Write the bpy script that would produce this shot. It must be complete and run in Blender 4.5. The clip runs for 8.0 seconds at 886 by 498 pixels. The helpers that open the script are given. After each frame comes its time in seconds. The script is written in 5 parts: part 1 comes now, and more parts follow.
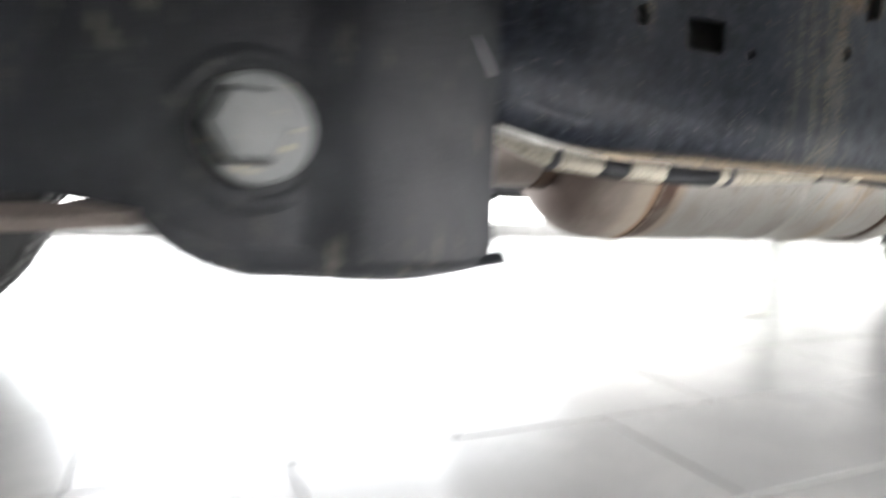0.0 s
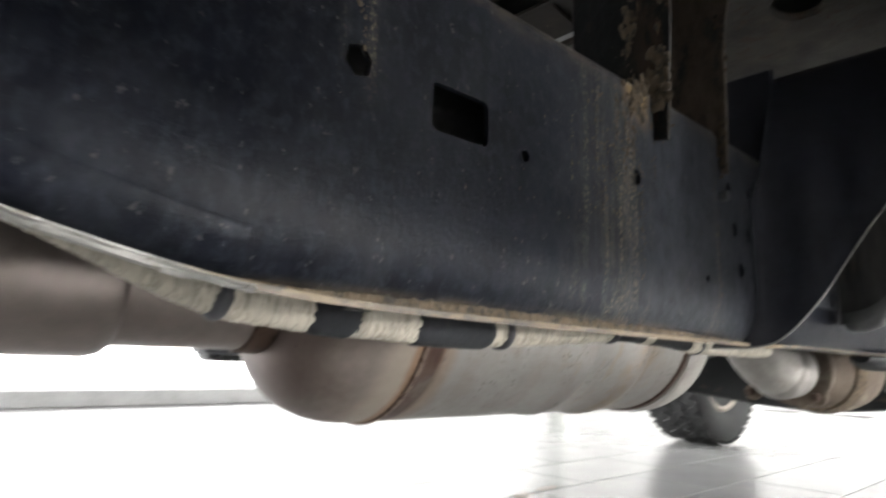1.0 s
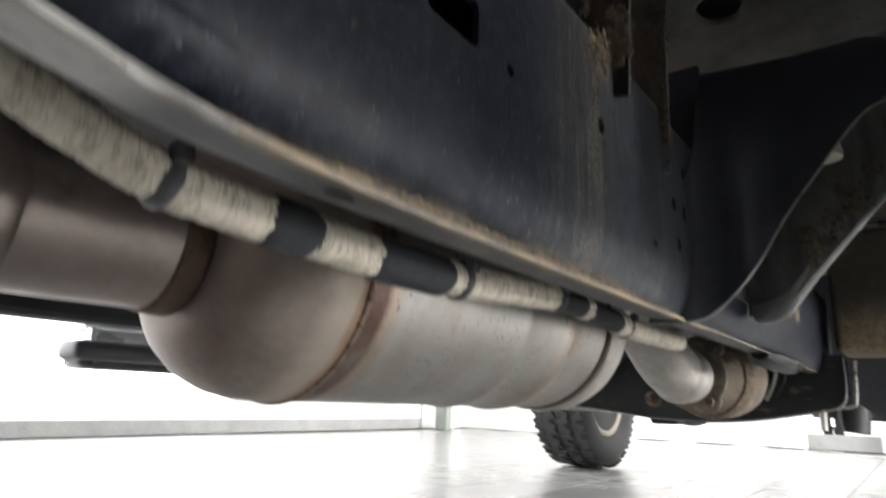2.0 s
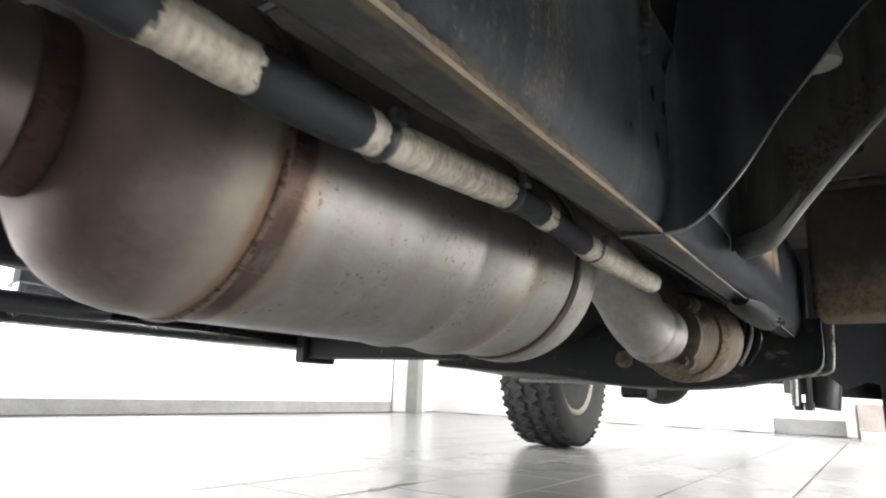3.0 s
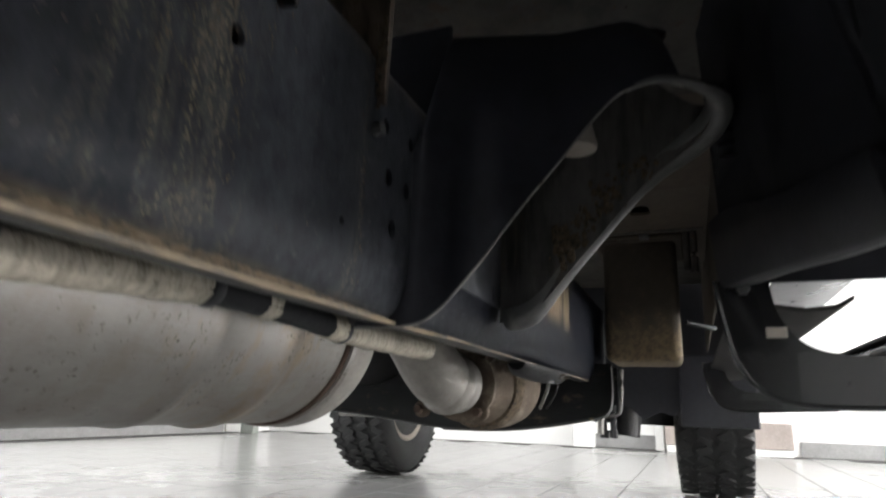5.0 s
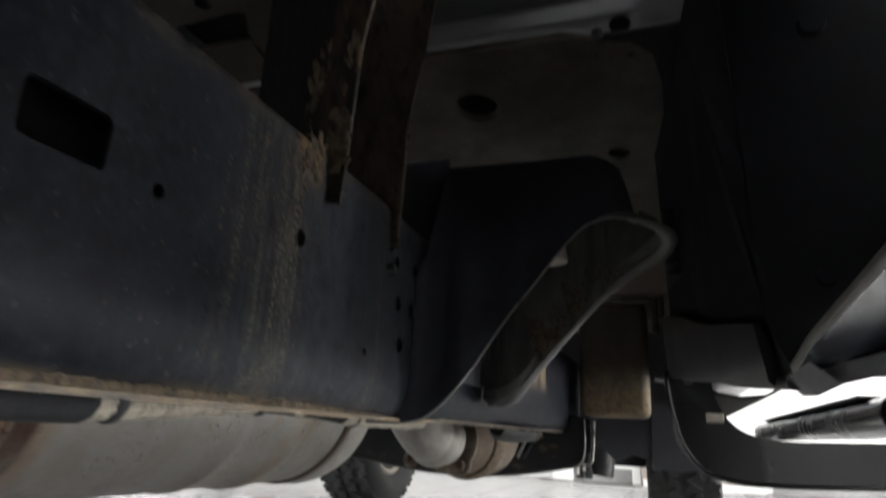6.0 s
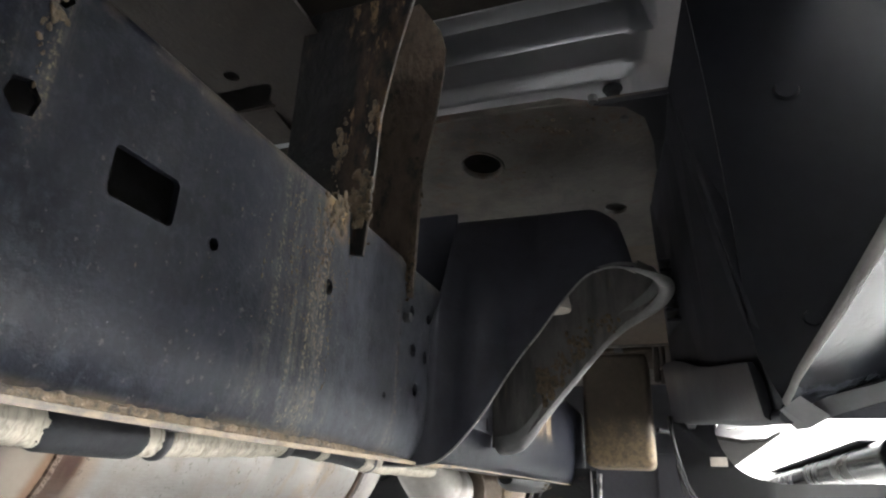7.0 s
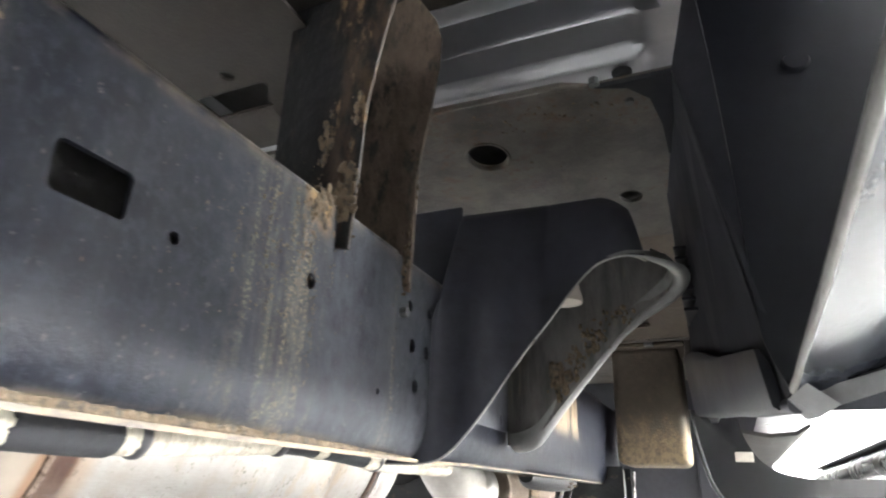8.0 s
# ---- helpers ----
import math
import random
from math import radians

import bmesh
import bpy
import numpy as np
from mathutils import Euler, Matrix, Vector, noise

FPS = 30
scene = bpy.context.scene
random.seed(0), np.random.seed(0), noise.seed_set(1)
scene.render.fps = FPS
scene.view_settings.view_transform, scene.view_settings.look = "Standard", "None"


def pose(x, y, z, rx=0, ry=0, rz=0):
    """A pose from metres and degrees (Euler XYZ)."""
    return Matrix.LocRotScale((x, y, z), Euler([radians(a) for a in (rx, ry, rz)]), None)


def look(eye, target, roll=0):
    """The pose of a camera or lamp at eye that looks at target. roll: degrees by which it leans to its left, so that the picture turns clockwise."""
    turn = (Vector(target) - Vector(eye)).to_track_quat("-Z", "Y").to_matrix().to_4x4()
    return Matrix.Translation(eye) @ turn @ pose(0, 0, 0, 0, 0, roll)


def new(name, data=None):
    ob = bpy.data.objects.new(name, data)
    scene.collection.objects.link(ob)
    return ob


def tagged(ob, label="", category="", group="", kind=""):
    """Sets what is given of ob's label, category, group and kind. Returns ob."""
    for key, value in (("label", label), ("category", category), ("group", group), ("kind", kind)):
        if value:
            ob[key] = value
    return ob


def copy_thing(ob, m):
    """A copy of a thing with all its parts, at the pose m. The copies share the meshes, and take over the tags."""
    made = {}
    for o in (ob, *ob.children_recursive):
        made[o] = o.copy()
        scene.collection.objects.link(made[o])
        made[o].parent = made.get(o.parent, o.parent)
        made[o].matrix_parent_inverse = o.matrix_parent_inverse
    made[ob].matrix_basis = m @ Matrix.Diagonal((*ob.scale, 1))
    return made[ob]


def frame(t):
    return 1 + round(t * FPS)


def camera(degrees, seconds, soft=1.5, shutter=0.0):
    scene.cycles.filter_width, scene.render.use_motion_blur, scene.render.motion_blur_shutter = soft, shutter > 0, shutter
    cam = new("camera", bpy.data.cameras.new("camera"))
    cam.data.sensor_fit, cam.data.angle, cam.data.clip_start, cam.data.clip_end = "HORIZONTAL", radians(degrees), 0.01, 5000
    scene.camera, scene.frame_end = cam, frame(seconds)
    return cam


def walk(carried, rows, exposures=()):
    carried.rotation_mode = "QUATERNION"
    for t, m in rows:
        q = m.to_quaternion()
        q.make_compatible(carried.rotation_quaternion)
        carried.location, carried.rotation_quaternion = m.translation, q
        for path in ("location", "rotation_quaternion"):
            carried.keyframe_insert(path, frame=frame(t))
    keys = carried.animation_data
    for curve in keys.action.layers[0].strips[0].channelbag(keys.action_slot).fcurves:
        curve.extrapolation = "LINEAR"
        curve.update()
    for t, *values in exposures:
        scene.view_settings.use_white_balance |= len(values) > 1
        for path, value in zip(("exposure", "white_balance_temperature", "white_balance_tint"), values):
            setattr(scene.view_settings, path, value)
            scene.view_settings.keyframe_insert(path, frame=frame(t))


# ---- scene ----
cam = camera(70.9, 8.0, soft=2.0, shutter=0.8)
PATH = [
    (0, (0.032, 0.03, 0.375), (0.851, 1.845, 0.193), 2.0),
    (0.5, (0.174, 0.142, 0.379), (1.249, 1.821, 0.535), 1.9),
    (1, (0.238, 0.209, 0.383), (1.564, 1.665, 0.733), 1.7),
    (1.5, (0.243, 0.257, 0.367), (1.708, 1.536, 0.834), 1.4),
    (2, (0.242, 0.281, 0.32), (1.788, 1.459, 0.793), 1.8),
    (2.2, (0.26, 0.288, 0.298), (1.83, 1.443, 0.749), 2.1),
    (3.3, (0.385, 0.325, 0.262), (1.99, 1.433, 0.707), 2.0),
    (3.5, (0.403, 0.32, 0.259), (2.017, 1.404, 0.729), 1.5),
    (4, (0.446, 0.293, 0.281), (2.137, 1.25, 0.755), 1.5),
    (4.5, (0.475, 0.261, 0.31), (2.246, 1.057, 0.787), 1.3),
    (4.7, (0.467, 0.254, 0.321), (2.258, 1.004, 0.802), 1.2),
    (5.8, (0.317, 0.212, 0.396), (2.13, 0.886, 0.904), 2.7),
    (6, (0.294, 0.206, 0.398), (2.094, 0.876, 0.959), 2.9),
    (6.5, (0.262, 0.205, 0.385), (2.023, 0.85, 1.079), 2.8),
    (7, (0.253, 0.205, 0.379), (1.997, 0.858, 1.108), 2.3),
    (7.5, (0.258, 0.195, 0.376), (1.966, 0.937, 1.104), 2.1),
    (8, (0.285, 0.171, 0.378), (1.983, 0.939, 1.105), 1.9),
]
walk(cam, [(t, look(eye, target, roll)) for t, eye, target, roll in PATH],
     exposures=[(0.0, 1.3), (0.6, 0.95), (1.0, 0.8), (2.2, 0.65), (3.3, 0.38), (4.0, 0.12), (4.5, 0.02), (5.8, -0.25), (6.1, -0.15), (6.5, 0.65), (7.0, 1.5), (8.0, 2.5)])

# ---------------------------------------------------------------- world and light
world = bpy.data.worlds.new("sky")
scene.world = world
world.use_nodes = True
wn = world.node_tree
sky = wn.nodes.new("ShaderNodeTexSky")
sky.sky_type, sky.sun_disc = "NISHITA", False
sky.sun_elevation, sky.sun_rotation = radians(26), radians(176)
wn.nodes["Background"].inputs["Strength"].default_value = 0.12
wn.links.new(sky.outputs["Color"], wn.nodes["Background"].inputs["Color"])


def window_light(name, m, w, h, power, colour=(1.0, 0.995, 0.99)):
    lamp = bpy.data.lights.new(name, "AREA")
    lamp.shape, lamp.size, lamp.size_y, lamp.energy, lamp.color = "RECTANGLE", w, h, power, colour
    ob = new(name, lamp)
    ob.matrix_world = m
    return ob


sun = bpy.data.lights.new("sun", "SUN")
sun.energy, sun.angle, sun.color = 1.6, radians(0.53), (1.0, 0.975, 0.94)
sun_ob = new("sun", sun)
sun_ob.matrix_world = look((0, 0, 0), (-0.06, 0.90, -0.44))
window_light("daylight_far_window", look((-1.0, 5.14, 1.556), (-1.0, 0, 1.556)), 9.2, 2.888, 425)
window_light("daylight_near_window", look((4.2, -6.12, 1.55), (4.2, 0, 1.55)), 4.8, 2.8, 650)

# ---------------------------------------------------------------- materials


def material(name, colour, rough=0.5, metal=0.0, spots=None, spot_scale=30.0, spot_size=0.62, grain=0.25, grain_scale=60.0,
             bump=0.1, bump_scale=200.0, stretch=(1, 1, 1), soft_spots=0.08, clear=0.0, rough_var=0.15, spec=0.5):
    """Base colour with grain at two scales, patches of a second colour, varied gloss and fine relief."""
    m = bpy.data.materials.new(name)
    m.use_nodes = True
    t = m.node_tree
    n, l = t.nodes, t.links
    p = n["Principled BSDF"]
    co = n.new("ShaderNodeTexCoord")
    mp = n.new("ShaderNodeMapping")
    mp.inputs["Scale"].default_value = stretch
    l.new(co.outputs["Object"], mp.inputs["Vector"])

    def noise_tex(scale, detail=5.0, rough_=0.6):
        q = n.new("ShaderNodeTexNoise")
        q.inputs["Scale"].default_value, q.inputs["Detail"].default_value, q.inputs["Roughness"].default_value = scale, detail, rough_
        l.new(mp.outputs["Vector"], q.inputs["Vector"])
        return q

    fine, broad = noise_tex(grain_scale), noise_tex(grain_scale * 0.12, 3.0)
    add = n.new("ShaderNodeMath")
    add.operation = "ADD"
    l.new(fine.outputs["Fac"], add.inputs[0])
    l.new(broad.outputs["Fac"], add.inputs[1])
    ramp = n.new("ShaderNodeMapRange")
    ramp.inputs["From Min"].default_value, ramp.inputs["From Max"].default_value = 0.6, 1.4
    ramp.inputs["To Min"].default_value, ramp.inputs["To Max"].default_value = 1.0 - grain, 1.0 + grain
    l.new(add.outputs[0], ramp.inputs["Value"])
    base = n.new("ShaderNodeMix")
    base.data_type, base.blend_type = "RGBA", "MULTIPLY"
    base.inputs["Factor"].default_value = 1.0
    base.inputs["A"].default_value = (*colour, 1)
    l.new(ramp.outputs["Result"], base.inputs["B"])
    out = base.outputs["Result"]
    if spots:
        sp = noise_tex(spot_scale, 8.0, 0.7)
        cut = n.new("ShaderNodeMapRange")
        cut.inputs["From Min"].default_value, cut.inputs["From Max"].default_value = spot_size, spot_size + soft_spots
        l.new(sp.outputs["Fac"], cut.inputs["Value"])
        mix = n.new("ShaderNodeMix")
        mix.data_type = "RGBA"
        l.new(cut.outputs["Result"], mix.inputs["Factor"])
        l.new(out, mix.inputs["A"])
        mix.inputs["B"].default_value = (*spots, 1)
        out = mix.outputs["Result"]
    l.new(out, p.inputs["Base Color"])
    rr = n.new("ShaderNodeMapRange")
    rr.inputs["To Min"].default_value, rr.inputs["To Max"].default_value = max(0.02, rough - rough_var), min(1, rough + rough_var)
    l.new(broad.outputs["Fac"], rr.inputs["Value"])
    l.new(rr.outputs["Result"], p.inputs["Roughness"])
    p.inputs["Metallic"].default_value = metal
    p.inputs["Specular IOR Level"].default_value = spec
    p.inputs["Coat Weight"].default_value = clear
    bn = noise_tex(bump_scale, 4.0)
    bp = n.new("ShaderNodeBump")
    bp.inputs["Strength"].default_value, bp.inputs["Distance"].default_value = bump, 0.004
    l.new(bn.outputs["Fac"], bp.inputs["Height"])
    l.new(bp.outputs["Normal"], p.inputs["Normal"])
    return m


FRAME = material("frame_black_paint", (0.0088, 0.0094, 0.0118), 0.5, spec=0.25, spots=(0.04, 0.038, 0.034), spot_scale=55, spot_size=0.66, bump=0.10)
MUDDYBLACK = material("muddy_black_steel", (0.010, 0.0105, 0.012), 0.55, spots=(0.085, 0.062, 0.040), spot_scale=22, spot_size=0.57, soft_spots=0.10, grain=0.4, bump=0.3, stretch=(1, 0.5, 1), spec=0.3)
BRACKET = material("bracket_black_paint", (0.0042, 0.0046, 0.0062), 0.5, spec=0.16, spots=(0.020, 0.020, 0.019), spot_scale=48, spot_size=0.62, soft_spots=0.12, grain=0.5, bump=0.2)
FRAME_IN = material("frame_inside", (0.075, 0.074, 0.074), 0.8, spots=(0.045, 0.04, 0.036), spot_scale=20, spot_size=0.5, soft_spots=0.2, spec=0.2)
DARK = material("underbody_black", (0.011, 0.011, 0.0125), 0.6, spots=(0.03, 0.025, 0.02), spot_scale=25)
UNDERSIDE = material("rail_underside", (0.055, 0.055, 0.056), 0.6, spots=(0.125, 0.104, 0.078), spot_scale=26, spot_size=0.54, soft_spots=0.14, grain=0.45, bump=0.3, bump_scale=120)
EDGEWEAR = material("worn_plate_edge", (0.095, 0.091, 0.084), 0.55, 0.3, spots=(0.06, 0.045, 0.033), spot_scale=60, spot_size=0.5, bump=0.3)
BARE = material("bare_steel", (0.30, 0.29, 0.275), 0.55, 0.4, spots=(0.12, 0.1, 0.08), spot_scale=80, spot_size=0.55, bump=0.3)
MUD = material("dried_mud", (0.110, 0.082, 0.052), 0.95, spots=(0.045, 0.037, 0.030), spot_scale=130, spot_size=0.48, soft_spots=0.12, bump=0.8, bump_scale=160)
# Side plates share rust; the gap in darkness between them stands for light.
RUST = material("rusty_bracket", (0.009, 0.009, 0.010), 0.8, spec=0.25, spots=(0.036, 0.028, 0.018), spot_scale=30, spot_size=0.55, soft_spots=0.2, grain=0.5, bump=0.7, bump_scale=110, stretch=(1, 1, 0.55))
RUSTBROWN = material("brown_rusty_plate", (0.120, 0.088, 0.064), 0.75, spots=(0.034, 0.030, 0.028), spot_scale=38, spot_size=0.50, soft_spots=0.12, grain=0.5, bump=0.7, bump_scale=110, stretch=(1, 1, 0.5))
ARMIN = material("arm_inside", (0.098, 0.094, 0.090), 0.7, spots=(0.17, 0.135, 0.09), spot_scale=26, spot_size=0.56, soft_spots=0.2, grain=0.4, bump=0.3, bump_scale=160, stretch=(1, 1, 0.5))
LITFACE = material("lit_rail_face", (0.065, 0.069, 0.081), 0.6, spots=(0.085, 0.080, 0.070), spot_scale=30, spot_size=0.55, soft_spots=0.2, grain=0.35, bump=0.15, stretch=(1, 1, 0.4))
ARMWALL = material("arm_black_paint", (0.031, 0.032, 0.042), 0.5, spots=(0.016, 0.016, 0.019), spot_scale=14, spot_size=0.52, soft_spots=0.25, spec=0.35)
ARMLIP = material("worn_black_lip", (0.115, 0.115, 0.115), 0.42, 0.15, spots=(0.25, 0.235, 0.21), spot_scale=20, spot_size=0.54, soft_spots=0.3)
STEEL = material("exhaust_steel", (0.34, 0.322, 0.30), 0.55, 0.4, spots=(0.20, 0.155, 0.118), spot_scale=24, spot_size=0.60, soft_spots=0.2, grain=0.25, bump=0.15)
STEEL_WARM = material("heat_tinted_steel", (0.225, 0.190, 0.172), 0.45, 0.7, spots=(0.13, 0.092, 0.075), spot_scale=20, spot_size=0.56, soft_spots=0.2, grain=0.2)
SEAM = material("rusty_seam", (0.075, 0.045, 0.032), 0.7, 0.3, spots=(0.05, 0.03, 0.02), spot_scale=60, spot_size=0.5)
CAST = material("cast_flange", (0.115, 0.088, 0.066), 0.8, 0.2, spots=(0.23, 0.195, 0.15), spot_scale=22, spot_size=0.52, soft_spots=0.2, bump=0.5)
WRAP = material("heat_wrap", (0.52, 0.48, 0.40), 0.7, spots=(0.24, 0.20, 0.145), spot_scale=45, spot_size=0.60, soft_spots=0.2, bump=0.3, bump_scale=120, stretch=(2.6, 1, 1))
TAPE = material("black_tape", (0.026, 0.027, 0.031), 0.75, spots=(0.045, 0.044, 0.042), spot_scale=60, spot_size=0.58, soft_spots=0.15, bump=0.3, bump_scale=140, spec=0.3)
TIE = material("grey_strap", (0.05, 0.05, 0.056), 0.5)
SILVER = material("galvanised_panel", (0.50, 0.505, 0.53), 0.30, 0.7, grain=0.08, grain_scale=40, bump=0.03, rough_var=0.05)
SILVERPAINT = material("silver_body_paint", (0.42, 0.43, 0.45), 0.3, 0.55, clear=0.5, grain=0.04, bump=0.02, rough_var=0.08)
BEDDIRT = material("dusty_bed_floor", (0.029, 0.0225, 0.018), 0.65, 0.1, spots=(0.07, 0.052, 0.038), spot_scale=14, spot_size=0.58, soft_spots=0.25, bump=0.25)
FLOORPAN = material("cab_floor_pan", (0.082, 0.073, 0.064), 0.55, spots=(0.125, 0.100, 0.074), spot_scale=14, spot_size=0.56, soft_spots=0.2, bump=0.3)
PLASTIC = material("black_plastic", (0.031, 0.0315, 0.039), 0.5, bump=0.05)
LINER = material("liner_plastic", (0.0070, 0.0076, 0.0105), 0.5, bump=0.06, bump_scale=300, spec=0.12, spots=(0.0105, 0.011, 0.0145), spot_scale=9, spot_size=0.5, soft_spots=0.3)
GLOSSBLACK = material("gloss_black", (0.010, 0.010, 0.011), 0.25, clear=0.3, bump=0.03, rough_var=0.1)
GREYPLASTIC = material("grey_plastic", (0.0095, 0.010, 0.0135), 0.5, spec=0.12)
LIPGREY = material("pale_grey_lip", (0.20, 0.195, 0.185), 0.45, spots=(0.13, 0.12, 0.105), spot_scale=40, spot_size=0.55, soft_spots=0.2)
DULL = material("dull_underseal", (0.075, 0.073, 0.071), 0.9, spots=(0.08, 0.072, 0.062), spot_scale=16, spot_size=0.55, soft_spots=0.2, spec=0.08)
SKIDGREY = material("scuffed_skid", (0.075, 0.074, 0.073), 0.5, 0.2, spots=(0.17, 0.165, 0.155), spot_scale=12, spot_size=0.52, soft_spots=0.2)
DIRT = material("floor_dirt", (0.20, 0.165, 0.13), 0.8, spots=(0.28, 0.27, 0.25), spot_scale=40, spot_size=0.45, soft_spots=0.15)
BROWNPAN = material("brown_stained_floor", (0.10, 0.080, 0.062), 0.7, spots=(0.065, 0.046, 0.033), spot_scale=12, spot_size=0.52, soft_spots=0.25, bump=0.3)
ROCKERBLACK = material("rocker_black_plastic", (0.0155, 0.0158, 0.0200), 0.6, spots=(0.022, 0.022, 0.026), spot_scale=18, spot_size=0.55, soft_spots=0.25, bump=0.08, spec=0.2)
COVER = material("grey_cover", (0.018, 0.0185, 0.0225), 0.42, spots=(0.034, 0.034, 0.036), spot_scale=25, spot_size=0.56, soft_spots=0.25, spec=0.16)
# Dark blue grey base and patches paint what the silver panel reflects.
RETURNGREY = material("silver_return_with_reflections", (0.040, 0.045, 0.056), 0.20, 0.0, spots=(0.012, 0.014, 0.019), spot_scale=16, spot_size=0.50, soft_spots=0.10, spec=0.45, stretch=(0.5, 1.4, 1))
MOULDING = material("light_grey_moulding", (0.20, 0.20, 0.205), 0.45, spots=(0.14, 0.138, 0.135), spot_scale=18, spot_size=0.55, soft_spots=0.2)
# Silver sill; blue grey tone and darker patches paint its shade and reflections.
SILLGREY = material("shaded_silver_sill", (0.24, 0.25, 0.27), 0.3, 0.4, spots=(0.12, 0.125, 0.135), spot_scale=9, spot_size=0.5, soft_spots=0.25)
BROWNBOX = material("dusty_brown_plastic", (0.066, 0.053, 0.040), 0.85, spots=(0.105, 0.081, 0.054), spot_scale=35, spot_size=0.55, soft_spots=0.2, bump=0.4)
CREAM = material("cream_bushing", (0.42, 0.38, 0.33), 0.6, spots=(0.25, 0.2, 0.16), spot_scale=40)
RUBBER = material("tyre_rubber", (0.016, 0.016, 0.0165), 0.8, grain=0.3, bump=0.3)
RIM = material("rim_steel", (0.27, 0.235, 0.20), 0.55, 0.4, spots=(0.14, 0.10, 0.07), spot_scale=30, spot_size=0.55)
TILE = material("floor_tile", (0.215, 0.215, 0.213), 0.26, grain=0.12, grain_scale=7, bump=0.015, rough_var=0.07, spots=(0.27, 0.266, 0.258), spot_scale=3, spot_size=0.5, soft_spots=0.3)
GROUT = material("tile_grout", (0.085, 0.083, 0.08), 0.8)
WALL = material("white_wall", (0.8, 0.8, 0.79), 0.7, grain=0.03)
SKIRT = material("grey_skirting", (0.24, 0.24, 0.24), 0.5)
WHITE = material("white_paint", (0.75, 0.75, 0.74), 0.35, grain=0.04)
BOLT = material("zinc_bolt", (0.080, 0.083, 0.084), 0.6, 0.2, spots=(0.2, 0.17, 0.11), spot_scale=70, spot_size=0.6)


def layered(m):
    """Handles for adding stains to a material: its tree, shader and the colour that reaches it."""
    t = m.node_tree
    p = t.nodes["Principled BSDF"]
    return t, p, p.inputs["Base Color"].links[0].from_socket


def math_node(t, op, a, b=None):
    q = t.nodes.new("ShaderNodeMath")
    q.operation = op
    q.use_clamp = False
    for i, v in enumerate((a, b)):
        if v is None:
            continue
        if isinstance(v, (int, float)):
            q.inputs[i].default_value = v
        else:
            t.links.new(v, q.inputs[i])
    return q.outputs[0]


def band(t, value, lo0, lo1, hi0, hi1):
    """1 between lo1 and hi0, falling to 0 at lo0 and hi1."""
    out = []
    for a, b in ((lo0, lo1), (hi1, hi0)):
        q = t.nodes.new("ShaderNodeMapRange")
        q.interpolation_type = "SMOOTHSTEP"
        q.inputs["From Min"].default_value, q.inputs["From Max"].default_value = a, b
        t.links.new(value, q.inputs["Value"])
        out.append(q.outputs["Result"])
    return math_node(t, "MULTIPLY", out[0], out[1])


def stain(t, colour_in, colour, mask):
    q = t.nodes.new("ShaderNodeMix")
    q.data_type = "RGBA"
    t.links.new(mask, q.inputs["Factor"])
    t.links.new(colour_in, q.inputs["A"])
    q.inputs["B"].default_value = (*colour, 1)
    return q.outputs["Result"]


def streak_noise(t, scale, stretch, lo, hi, detail=6.0):
    co = t.nodes.new("ShaderNodeTexCoord")
    mp = t.nodes.new("ShaderNodeMapping")
    mp.inputs["Scale"].default_value = stretch
    t.links.new(co.outputs["Object"], mp.inputs["Vector"])
    q = t.nodes.new("ShaderNodeTexNoise")
    q.inputs["Scale"].default_value, q.inputs["Detail"].default_value, q.inputs["Roughness"].default_value = scale, detail, 0.65
    t.links.new(mp.outputs["Vector"], q.inputs["Vector"])
    r = t.nodes.new("ShaderNodeMapRange")
    r.inputs["From Min"].default_value, r.inputs["From Max"].default_value = lo, hi
    t.links.new(q.outputs["Fac"], r.inputs["Value"])
    return r.outputs["Result"]


def split_xyz(t):
    co = t.nodes.new("ShaderNodeTexCoord")
    sx = t.nodes.new("ShaderNodeSeparateXYZ")
    t.links.new(co.outputs["Object"], sx.inputs["Vector"])
    return sx.outputs


# rail paint: dusty bloom, pale scuffs, and runs of dried mud below the body mounts
RAILPAINT = material("rail_black_paint", (0.0088, 0.0102, 0.0155), 0.36, spec=0.065, rough_var=0.04, spots=(0.0145, 0.0165, 0.0222), spot_scale=60, spot_size=0.52, soft_spots=0.26, grain=0.5, bump=0.14, bump_scale=320)
t, p, col = layered(RAILPAINT)
xyz = split_xyz(t)
mottle = math_node(t, "MULTIPLY", streak_noise(t, 130, (1, 1, 0.8), 0.48, 0.70, 9.0), 0.7)
col = stain(t, col, (0.031, 0.0345, 0.044), mottle)
wash = math_node(t, "MULTIPLY", streak_noise(t, 95, (1, 1, 0.09), 0.50, 0.72), 0.15)
col = stain(t, col, (0.042, 0.043, 0.047), wash)
cloud = math_node(t, "MULTIPLY", streak_noise(t, 26, (1, 1, 0.7), 0.48, 0.66, 10.0), 0.28)
col = stain(t, col, (0.036, 0.038, 0.045), cloud)
# pale dust, also spread on to make this stretch of rail look better lit
dust_and_light = math_node(t, "MULTIPLY", band(t, xyz[0], 0.48, 0.70, 0.93, 1.00), streak_noise(t, 85, (1, 1, 0.7), 0.15, 0.75, 11.0))
col = stain(t, col, (0.060, 0.064, 0.073), math_node(t, "MULTIPLY", dust_and_light, 1.0))
specks = streak_noise(t, 150, (1, 1, 0.8), 0.63, 0.68, 4.0)
col = stain(t, col, (0.115, 0.112, 0.106), math_node(t, "MULTIPLY", specks, 0.5))
runs = streak_noise(t, 105, (1, 1, 0.07), 0.47, 0.60)
